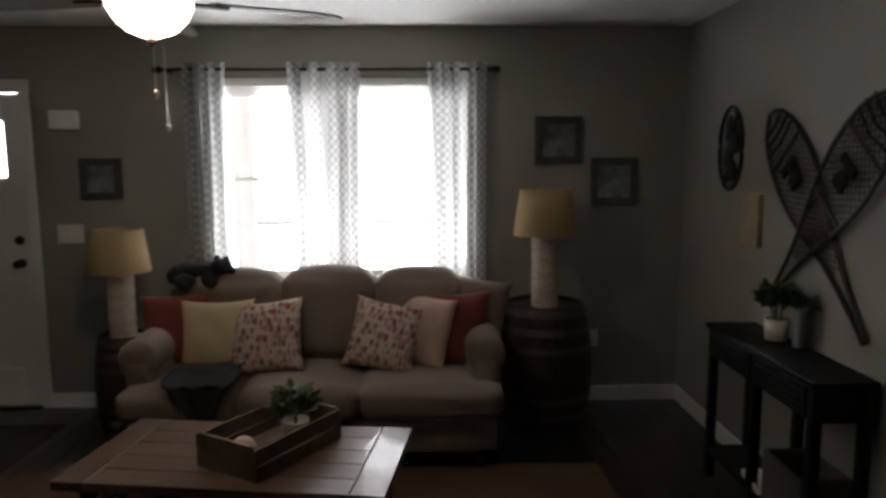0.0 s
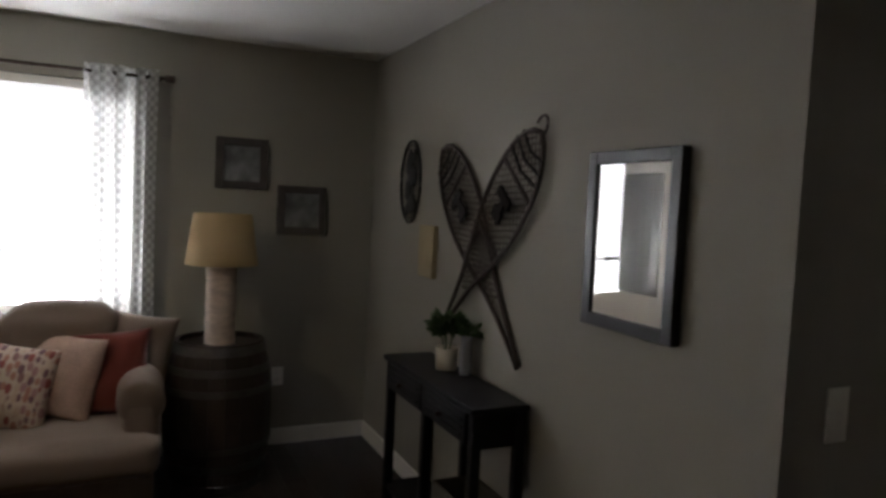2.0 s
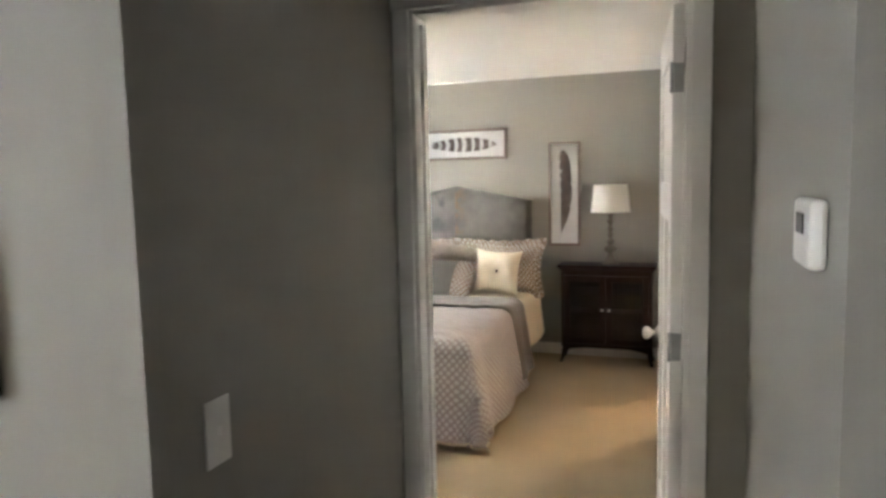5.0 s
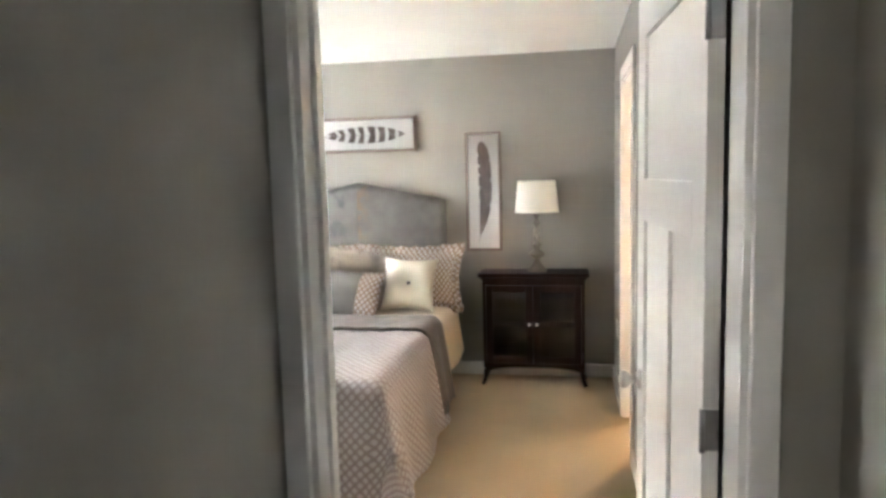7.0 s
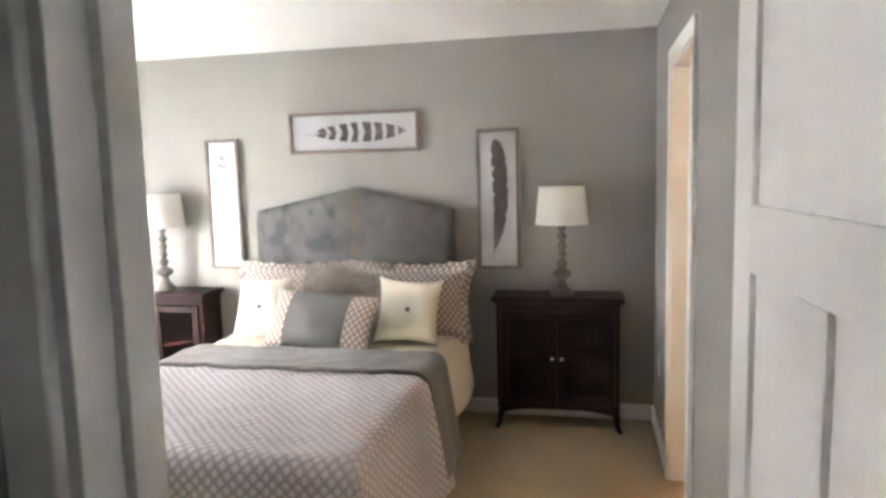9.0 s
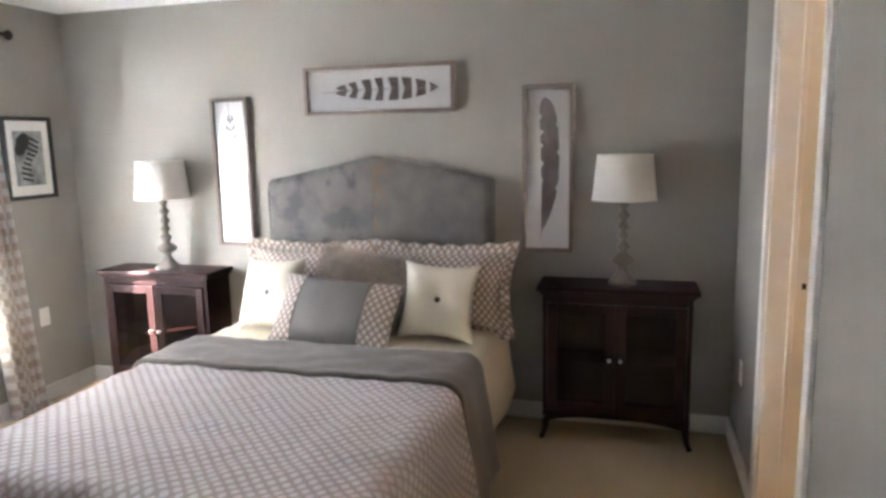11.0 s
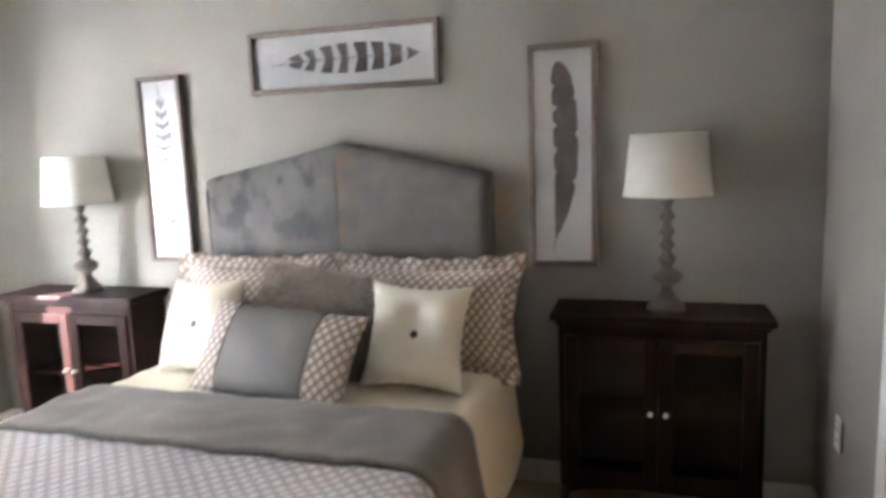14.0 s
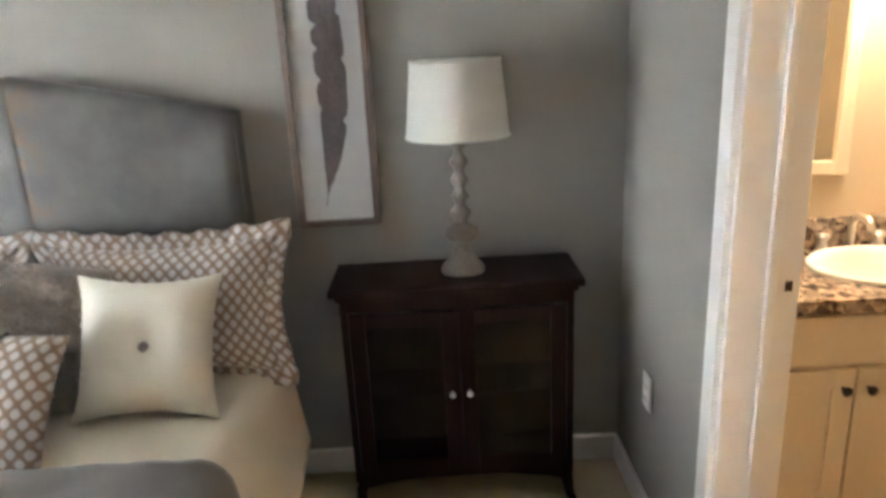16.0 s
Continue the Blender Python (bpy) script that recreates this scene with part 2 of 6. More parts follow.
def wall(name, axis, t0, t1, a0, a1, z1, material, holes=(), label=""):
    """A wall from a0 to a1 along x (axis 'x') or y, t0 to t1 thick, with openings (a0, a1, z0, z1) through it."""
    cuts = sorted({a0, a1, *[v for h in holes for v in h[:2]]})
    bm = bmesh.new()
    for c0, c1 in zip(cuts, cuts[1:]):
        mid = (c0 + c1) / 2
        spans, low = [], 0.0
        for h in sorted([h for h in holes if h[0] < mid < h[1]], key=lambda h: h[2]):
            spans.append((low, h[2]))
            low = h[3]
        spans.append((low, z1))
        for s0, s1 in spans:
            if s1 - s0 > 0.001:
                lo, hi = ((c0, t0, s0), (c1, t1, s1)) if axis == "x" else ((t0, c0, s0), (t1, c1, s1))
                add_box(bm, lo, hi)
    return tagged(part(name, bm, material), label or "wall in flat greige paint", "wall", kind="structure")


# ---- the shell ----
H = 2.44
wall("wall_living_north", "x", 4.05, 4.20, -4.3, 1.27, H, WALL, [(-1.87, -0.24, 0.85, 2.13), (-3.97, -3.06, 0.0, 2.04)])
wall("wall_living_east", "y", 1.15, 1.27, 0.935, 4.05, H, WALL)
wall("wall_hall_north", "x", 0.935, 1.055, 1.27, 2.34, H, WALL)
wall("wall_hall_south", "x", -0.285, -0.165, 1.27, 2.34, H, WALL)
wall("wall_living_southeast", "y", 1.15, 1.27, -3.2, -0.165, H, WALL)
wall("wall_living_south", "x", -3.32, -3.2, -4.42, 1.27, H, WALL)
wall("wall_living_west", "y", -4.42, -4.3, -3.2, 4.20, H, WALL)
wall("wall_bedroom_west", "y", 2.34, 2.46, -0.285, 4.24, H, WALL, [(0.0, 0.875, 0.0, 2.12)])
wall("wall_bedroom_north", "x", 4.10, 4.24, 2.46, 6.32, H, WALL, [(3.9, 5.3, 0.6, 1.9)])
wall("wall_bedroom_east", "y", 6.20, 6.32, 0.0, 4.10, H, WALL)
wall("wall_bedroom_south", "x", -0.15, 0.0, 2.46, 6.32, H, WALL, [(4.64, 5.35, 0.0, 2.10)])
wall("wall_bath_east", "y", 6.02, 6.14, -2.4, -0.15, H, BATH_WALL, label="bathroom wall in warm beige paint")
wall("wall_bath_south", "x", -2.52, -2.4, 3.9, 6.14, H, BATH_WALL, label="bathroom wall in warm beige paint")
wall("wall_bath_west", "y", 3.9, 4.02, -2.4, -0.15, H, BATH_WALL, label="bathroom wall in warm beige paint")
ceiling = tagged(part("ceiling", boxes([((-4.42, -3.32, H), (6.32, 4.24, H + 0.15))]), CEIL), "white lightly textured ceiling", "ceiling", kind="structure")
floor = tagged(part("floor_living", box((-4.42, -3.32, -0.12), (2.40, 4.20, -0.012)), FLOORWOOD), "dark stained wooden board floor", "floor", kind="structure")
tagged(part("floor_bedroom", box((2.40, -0.06, -0.12), (6.32, 4.24, 0.0)), CARPET), "tan cut-pile carpet", "carpet", kind="structure")
tagged(part("floor_bath", box((3.9, -2.52, -0.12), (6.32, -0.06, -0.002)), TILE), "brown bathroom tile floor", "floor", kind="structure")


def baseboard(name, lo, hi):
    return tagged(part(name, box(lo, hi, 0.004), TRIM), "white painted baseboard", "baseboard", kind="structure")


for lo, hi in [((-3.0, 4.035, 0.0), (1.15, 4.052, 0.10)), ((1.135, 0.925, 0.0), (1.152, 4.035, 0.10)), ((1.152, 0.920, 0.0), (2.34, 0.937, 0.10)),
               ((1.15, -0.167, 0.0), (2.34, -0.150, 0.10)), ((2.46, 4.085, 0.0), (6.2, 4.102, 0.10)), ((6.185, 0.0, 0.0), (6.202, 4.085, 0.10)),
               ((5.415, -0.002, 0.0), (6.185, 0.015, 0.10)), ((2.46, -0.002, 0.0), (4.58, 0.015, 0.10)), ((2.458, 0.92, 0.0), (2.475, 4.085, 0.10))]:
    baseboard("baseboard", lo, hi)


def casing(name, axis, face, out, a0, a1, top, width=0.065, deep=0.018):
    """Flat stock round an opening on one face of a wall; out is +1 or -1, the way it stands proud."""
    t = tagged(new(name), "white painted door casing", "door casing", kind="structure")
    for nm, c0, c1, z0, z1 in (("jamb_casing", a0 - width, a0, 0, top), ("jamb_casing", a1, a1 + width, 0, top), ("head_casing", a0 - width - 0.006, a1 + width + 0.006, top, top + width + 0.01)):
        f0, f1 = sorted((face - 0.002 * out, face + deep * out))
        lo, hi = ((c0, f0, z0), (c1, f1, z1)) if axis == "x" else ((f0, c0, z0), (f1, c1, z1))
        part(nm, box(lo, hi, 0.004), TRIM, t)
    return t


def jamb_lining(name, axis, t0, t1, a0, a1, top, thick=0.015):
    t = tagged(new(name), "white painted door jamb", "door jamb", kind="structure")
    for c0, c1, z0, z1 in ((a0 - 0.002, a0 + thick, 0, top), (a1 - thick, a1 + 0.002, 0, top), (a0 + thick, a1 - thick, top - thick, top + 0.002)):
        lo, hi = ((c0, t0 - 0.003, z0), (c1, t1 + 0.003, z1)) if axis == "x" else ((t0 - 0.003, c0, z0), (t1 + 0.003, c1, z1))
        part("jamb_board", box(lo, hi, 0.002), TRIM, t)
    return t


casing("trim_bedroom_door_hall", "y", 2.34, -1, 0.0, 0.875, 2.12, 0.055)
casing("trim_bedroom_door_room", "y", 2.46, 1, 0.0, 0.875, 2.12, 0.03)
jamb = jamb_lining("trim_bedroom_door_jamb", "y", 2.34, 2.46, 0.0, 0.875, 2.12)
part("door_stop", box((2.395, 0.848, 0), (2.415, 0.861, 2.085), 0.002), TRIM, jamb)
casing("trim_bath_door", "x", 0.0, 1, 4.64, 5.35, 2.10)
bathjamb = jamb_lining("trim_bath_door_jamb", "x", -0.15, 0.0, 4.64, 5.35, 2.10)
part("door_stop", box((5.322, -0.095, 0), (5.336, -0.075, 2.085), 0.002), TRIM, bathjamb)
part("strike_plate", box((5.3325, -0.136, 0.988), (5.336, -0.120, 1.012), 0.001), BRONZE, bathjamb, "dark bronze strike plate")
casing("trim_front_door", "x", 4.05, -1, -3.97, -3.06, 2.04)
jamb_lining("trim_front_door_jamb", "x", 4.05, 4.20, -3.97, -3.06, 2.045, 0.006)
# Unseen strip added to stop outside light leaking under the front door.
tagged(part("trim_threshold", box((-3.965, 4.03, -0.014), (-3.065, 4.21, 0.0095), 0.003), BRONZE), "dark metal strip closing the gap under the front door", "threshold", kind="structure")


# ---- doors ----
def knob(parent, x, y, z, side):
    part("rose", lathe([(0.0, 0), (0.032, 0), (0.032, 0.006), (0.026, 0.012), (0.012, 0.014)], 24, cap=False), METAL, parent, "satin nickel rose", True).matrix_basis = pose(x, y, z, -90 * side, 0, 0)
    part("knob", lathe([(0.011, 0.012), (0.011, 0.03), (0.022, 0.036), (0.0285, 0.048), (0.027, 0.06), (0.018, 0.067), (0.0, 0.069)], 24, cap=False), METAL, parent, "satin nickel knob", True).matrix_basis = pose(x, y, z, -90 * side, 0, 0)


def panel_door(name, label, m, w=0.83, h=2.08, t=0.035):
    """A three-panel door in x, z from its hinge edge; its faces look along y."""
    d = thing(name, label, "door", m, kind="structure")
    s = 0.115
    rows = [(0.0, 0.24), (1.395, 1.525), (h - 0.13, h)]
    for nm, lo, hi in [("stile", (0, -t / 2, 0), (s, t / 2, h)), ("stile", (w - s, -t / 2, 0), (w, t / 2, h)), ("mullion", (w / 2 - s / 2, -t / 2, 0.24), (w / 2 + s / 2, t / 2, 1.395))] + [("rail", (s, -t / 2, a), (w - s, t / 2, c)) for a, c in rows]:
        part(nm, box(lo, hi, 0.002), TRIM, d)
    for lo, hi in [((s - 0.01, 0.24, 0), (w / 2 - s / 2 + 0.01, 1.395, 0)), ((w / 2 + s / 2 - 0.01, 0.24, 0), (w - s + 0.01, 1.395, 0)), ((s - 0.01, 1.525, 0), (w - s + 0.01, h - 0.13, 0))]:
        part("panel", box((lo[0], -t / 2 + 0.011, lo[1] - 0.01), (hi[0], t / 2 - 0.011, hi[1] + 0.01)), TRIM, d)
    return d


door = panel_door("door_bedroom", "white three-panel bedroom door standing open", pose(2.484, 0.037, 0.012, 0, 0, 3.8))
knob(door, 0.765, 0.0175, 0.875, 1)
knob(door, 0.765, -0.0175, 0.875, -1)
for hz in (0.22, 1.0, 1.855):
    hinge = part("hinge", box((-0.003, -0.017, hz - 0.045), (0.0005, 0.015, hz + 0.045), 0.001), HINGE, door, "dull grey steel hinge")
    add = lathe([(0.0, -0.047), (0.006, -0.047), (0.006, 0.047), (0.0, 0.047)], 12, (-0.006, 0.019, hz), cap=False)
    part("hinge_pin", add, HINGE, hinge, "", True)

front = thing("door_front", "white front door with small glass lights", "door", pose(-3.065, 4.09, 0.01, 0, 0, 180), kind="structure")
for lo, hi in [((0, -0.02, 0), (0.12, 0.02, 2.02)), ((0.78, -0.02, 0), (0.9, 0.02, 2.02)), ((0.12, -0.02, 0), (0.78, 0.02, 0.25)), ((0.12, -0.02, 1.30), (0.78, 0.02, 1.50)), ((0.12, -0.02, 1.86), (0.78, 0.02, 2.02)), ((0.42, -0.02, 0.25), (0.48, 0.02, 1.30)), ((0.33, -0.02, 1.50), (0.36, 0.02, 1.86)), ((0.54, -0.02, 1.50), (0.57, 0.02, 1.86))]:
    part("rail" if hi[0] - lo[0] > 0.5 else "stile", box(lo, hi, 0.002), TRIM, front)
for a, c in ((0.11, 0.43), (0.47, 0.79)):
    part("panel", box((a, -0.009, 0.24), (c, 0.009, 1.31)), TRIM, front)
for a, c in ((0.115, 0.335), (0.355, 0.545), (0.565, 0.785)):
    pane = part("pane", box((a, -0.004, 1.495), (c, 0.004, 1.865)), GLASS, front)
    pane.visible_shadow = False
part("deadbolt", lathe([(0.03, 0), (0.03, 0.012), (0.02, 0.02), (0.0, 0.02)], 20, cap=False), BRONZE, front, "dark bronze deadbolt", True).matrix_basis = pose(0.07, 0.02, 1.10, -90, 0, 0)
part("knob", lathe([(0.03, 0), (0.03, 0.008), (0.012, 0.012), (0.012, 0.035), (0.028, 0.05), (0.024, 0.065), (0.0, 0.07)], 20, cap=False), BRONZE, front, "dark bronze knob", True).matrix_basis = pose(0.07, 0.02, 0.95, -90, 0, 0)


# ---- windows ----
def window(name, x0, x1, z0, z1, y0, y1, label):
    """A white sash window with a middle mullion in a wall that runs along x, y0 the room's side."""
    w = tagged(new(name), label, "window", kind="structure")
    f, mid, zz = 0.045, (x0 + x1) / 2, (z0 + z1) / 2
    ya, yb = y0 + 0.06, y0 + 0.10
    for lo, hi in [((x0, ya, z0), (x0 + f, yb, z1)), ((x1 - f, ya, z0), (x1, yb, z1)), ((x0 + f, ya, z0), (x1 - f, yb, z0 + f)), ((x0 + f, ya, z1 - f), (x1 - f, yb, z1)), ((mid - 0.05, ya, z0 + f), (mid + 0.05, yb, z1 - f))]:
        part("window_frame", box(lo, hi, 0.004), TRIM, w)
    for a, c in ((x0 + f, mid - 0.05), (mid + 0.05, x1 - f)):
        part("meeting_rail", box((a, ya + 0.004, zz - 0.009), (c, yb - 0.004, zz + 0.009), 0.003), TRIM, w)
        for s0, s1 in ((z0 + f, zz - 0.009), (zz + 0.009, z1 - f)):
            p = part("pane", box((a - 0.004, ya + 0.018, s0 - 0.004), (c + 0.004, ya + 0.023, s1 + 0.004)), GLASS, w)
            p.visible_shadow = False
    part("window_sill", box((x0 - 0.04, y0 - 0.035, z0 - 0.03), (x1 + 0.04, ya, z0 + 0.002), 0.004), TRIM, w)
    return w


window("window_1", -1.87, -0.24, 0.85, 2.13, 4.05, 4.20, "white double window behind sheer curtains")
window("window_2", 3.9, 5.3, 0.6, 1.9, 4.10, 4.24, "white bedroom window beside a patterned curtain")

# ---- outside ----
LAWN = mat("pale_ground", (0.78, 0.78, 0.77), 0.95, grain=3, vary=0.2)
tagged(part("ground", box((-60, -60, -0.5), (60, 60, -0.2)), LAWN), "pale bright ground outside", "ground", kind="structure")
# Self-lit board beyond the windows, added to shed daylight into the rooms.
BRIGHT = glow("glowing_backdrop", (0.97, 0.99, 1.0), 1.15)
tagged(part("backdrop", box((-14, 11.0, -0.3), (14, 11.1, 7.0)), BRIGHT), "glowing white board standing for the bright outdoors", "backdrop", kind="structure")

# ---- bedroom ----
QUILT = lattice("quilt_cloth", (0.45, 0.39, 0.385), (0.74, 0.72, 0.735), 0.049, 0.049, 0.46, soft=0.27, trellis=True)
SHAM = lattice("sham_cloth", (0.37, 0.265, 0.185), (0.76, 0.73, 0.70), 0.040, 0.046, 0.44, soft=0.26, trellis=True)
GREYCLOTH = mat("grey_blanket_cloth", (0.150, 0.136, 0.117), 0.8, grain=300, vary=0.12, bump=0.25, blotch=6, sheen=0.3)
GREYSATIN = mat("grey_satin", (0.124, 0.117, 0.104), 0.5, grain=240, vary=0.08, bump=0.12, blotch=5, sheen=0.12)
CREAM = mat("cream_cloth", (0.76, 0.72, 0.60), 0.6, grain=260, vary=0.05, bump=0.1, blotch=6, sheen=0.3)
SHEET = mat("cream_sheet", (0.74, 0.68, 0.55), 0.75, grain=260, vary=0.05, bump=0.1, blotch=5)
FUR = mat("taupe_fur", (0.40, 0.34, 0.275), 0.85, grain=90, vary=0.35, bump=0.3, blotch=14, sheen=0.5)
VELVET = mat("grey_velvet", (0.112, 0.107, 0.095), 0.7, grain=9, vary=0.38, bump=0.10, blotch=2.6, sheen=0.15)


def worn_velvet(m, seam):
    """Dark rubbed blotches on one half and a brown worn strip beside the seam."""
    n, l = m.node_tree.nodes, m.node_tree.links
    b = n["Principled BSDF"]
    base = b.inputs["Base Color"].links[0].from_socket
    co, sep = n.new("ShaderNodeTexCoord"), n.new("ShaderNodeSeparateXYZ")
    l.new(co.outputs["Object"], sep.inputs[0])
    for scale, lo, hi, y0, y1, colour, most in ((8.0, 0.50, 0.64, seam + 0.02, seam + 0.12, (0.035, 0.036, 0.036), 0.9), (13.0, 0.43, 0.56, seam - 0.004, seam - 0.12, (0.17, 0.112, 0.06), 0.85)):
        noise_, band, mask, mul, mix = n.new("ShaderNodeTexNoise"), n.new("ShaderNodeMapRange"), n.new("ShaderNodeMapRange"), n.new("ShaderNodeMath"), n.new("ShaderNodeMix")
        noise_.inputs["Scale"].default_value = scale
        l.new(co.outputs["Object"], noise_.inputs["Vector"])
        mask.inputs["From Min"].default_value, mask.inputs["From Max"].default_value = lo, hi
        mask.inputs["To Max"].default_value = most
        l.new(noise_.outputs["Fac"], mask.inputs["Value"])
        l.new(sep.outputs[1], band.inputs["Value"])
        if y1 > y0:
            band.inputs["From Min"].default_value, band.inputs["From Max"].default_value = y0, y1
        else:
            band.interpolation_type = "LINEAR"
            band.inputs["From Min"].default_value, band.inputs["From Max"].default_value = y1, y0
            side, both = n.new("ShaderNodeMath"), n.new("ShaderNodeMath")
            side.operation, both.operation = "LESS_THAN", "MULTIPLY"
            side.inputs[1].default_value = seam
            l.new(sep.outputs[1], side.inputs[0])
            l.new(band.outputs[0], both.inputs[0])
            l.new(side.outputs[0], both.inputs[1])
        mul.operation = "MULTIPLY"
        l.new(mask.outputs[0], mul.inputs[0])
        l.new(band.outputs[0] if y1 > y0 else both.outputs[0], mul.inputs[1])
        mix.data_type = "RGBA"
        l.new(mul.outputs[0], mix.inputs["Factor"])
        l.new(base, mix.inputs["A"])
        mix.inputs["B"].default_value = (*colour, 1)
        base = mix.outputs["Result"]
    l.new(base, b.inputs["Base Color"])


worn_velvet(VELVET, 1.94)
FRAMEWOOD = mat("weathered_frame_wood", (0.20, 0.155, 0.13), 0.6, grain=60, vary=0.3, bump=0.2, stretch=(1, 6, 1))
PAPER = mat("print_paper", (0.82, 0.82, 0.81), 0.6, vary=0.02, bump=0.0)
MATBOARD = mat("white_matboard", (0.80, 0.80, 0.78), 0.7, vary=0.02, bump=0.02)
INK = mat("feather_ink", (0.165, 0.13, 0.125), 0.7, grain=60, vary=0.55, bump=0.0, blotch=14)
INKBROWN = mat("brown_feather_ink", (0.215, 0.175, 0.165), 0.7, grain=70, vary=0.5, bump=0.0, blotch=10, stretch=(1, 1, 3))
INKPALE = mat("pale_feather_ink", (0.17, 0.167, 0.165), 0.7, grain=30, vary=0.35, bump=0.0)
LAMPWOOD = mat("grey_turned_wood", (0.15, 0.128, 0.105), 0.55, grain=40, vary=0.35, bump=0.25, stretch=(4, 4, 1))
BUTTON = mat("dark_button", (0.10, 0.085, 0.075), 0.4, vary=0.1, bump=0.0)
BLACKFRAME = mat("black_frame", (0.012, 0.012, 0.013), 0.3, vary=0.1, bump=0.0)
PHOTO = mat("grey_photo", (0.30, 0.31, 0.30), 0.5, grain=12, vary=0.8, bump=0.0, blotch=7)


def shade_mat(name, colour):
    m, n, l, b = nodes_of(name)
    b.inputs["Base Color"].default_value = (*colour, 1)
    b.inputs["Roughness"].default_value = 0.85
    weave, bp = n.new("ShaderNodeTexNoise"), n.new("ShaderNodeBump")
    weave.inputs["Scale"].default_value = 180
    bp.inputs["Strength"].default_value, bp.inputs["Distance"].default_value = 0.2, 0.004
    l.new(weave.outputs["Fac"], bp.inputs["Height"])
    l.new(bp.outputs[0], b.inputs["Normal"])
    tr, ms = n.new("ShaderNodeBsdfTranslucent"), n.new("ShaderNodeMixShader")
    tr.inputs["Color"].default_value = (*colour, 1)
    ms.inputs["Fac"].default_value = 0.35
    l.new(b.outputs[0], ms.inputs[1])
    l.new(tr.outputs[0], ms.inputs[2])
    l.new(ms.outputs[0], n["Material Output"].inputs["Surface"])
    return m


WHITESHADE = shade_mat("white_linen_shade", (0.88, 0.87, 0.82))

BED_X0, BED_X1, BED_Y0, BED_Y1, BED_Z = 3.93, 6.06, 1.17, 2.69, 0.595


def drape(x0, x1, foot, right, left, lift=0.0, floor_z=0.03, wave=0.018, nu=90, nv=80, flare=0.16, thick=0.012, rim=None):
    """Cloth laid over the bed from x0 to x1, hanging by foot, right and left metres over its edges."""
    r = 0.07
    a0, a1 = -right, (BED_Y1 - BED_Y0) + left
    b0, b1 = -foot, x1 - x0

    def over(e):
        """Outward and downward way of cloth e metres past the start of a rounded edge."""
        if e <= 0:
            return 0.0, 0.0
        q = r * math.pi / 2
        if e < q:
            return r * math.sin(e / r), r * (1 - math.cos(e / r))
        return r + flare * (e - q), r + (e - q) * 0.985

    def fn(u, v):
        s, t = a0 + (a1 - a0) * u, b0 + (b1 - b0) * v
        wide = BED_Y1 - BED_Y0
        es = max(0, -s + r) if s < wide / 2 else max(0, s - wide + r)
        es = es if (right if s < wide / 2 else left) > 0 else 0.0
        et = max(0, -t + r) if foot > 0 else 0.0
        os_, ds = over(es)
        ot, dt = over(et)
        sy = -1 if s < wide / 2 else 1
        y = (BED_Y0 + r - os_ if sy < 0 else BED_Y1 - r + os_) if es > 0 else BED_Y0 + s
        x = x0 + r - ot if et > 0 else x0 + t
        d = max(ds, dt)
        if ds > 0 and dt > 0:
            d = (ds ** 3 + dt ** 3) ** (1 / 3)
        w = wave * min(1, d / 0.25)
        if es > 0:
            y += sy * w * math.sin(t * 14 + 1.3 * math.sin(t * 5))
        if et > 0:
            x -= w * math.sin(s * 13 + 1.1 * math.sin(s * 4))
        z = BED_Z + lift - d + 0.006 * noise.noise((x * 3, y * 3, 0.3)) + 0.010 * noise.noise((x * 10, y * 10, 2.0))
        low = floor_z + 0.012 * (1 + noise.noise((x * 7, y * 7, 1.0)))
        if z < low:
            extra = low - z
            z = low
            x -= 0.5 * extra * (et > 0)
            y += sy * 0.5 * extra * (es > 0)
        return Vector((x, y, z))

    if rim is not None:
        rim += [fn(1 - i / nu, 0) for i in range(nu)] + [fn(0, i / nv) for i in range(nv + 1)]
    return sheet(fn, nu, nv, lambda u, v: (a0 + (a1 - a0) * u, b0 + (b1 - b0) * v), thick)


bed = thing("bed", "upholstered bed with a grey velvet headboard", "bed")
part("mattress", box((BED_X0 + 0.02, BED_Y0 + 0.02, 0.32), (BED_X1, BED_Y1 - 0.02, BED_Z - 0.02), 0.05), SHEET, bed)
part("box_spring", box((BED_X0 + 0.04, BED_Y0 + 0.04, 0.14), (BED_X1, BED_Y1 - 0.04, 0.32), 0.02), GREYCLOTH, bed)
for lx in (BED_X0 + 0.12, BED_X1 - 0.12):
    for ly in (BED_Y0 + 0.12, BED_Y1 - 0.12):
        part("leg", lathe([(0.02, 0.0), (0.03, 0.14)], 16, (lx, ly, 0)), BLACKWOOD, bed)


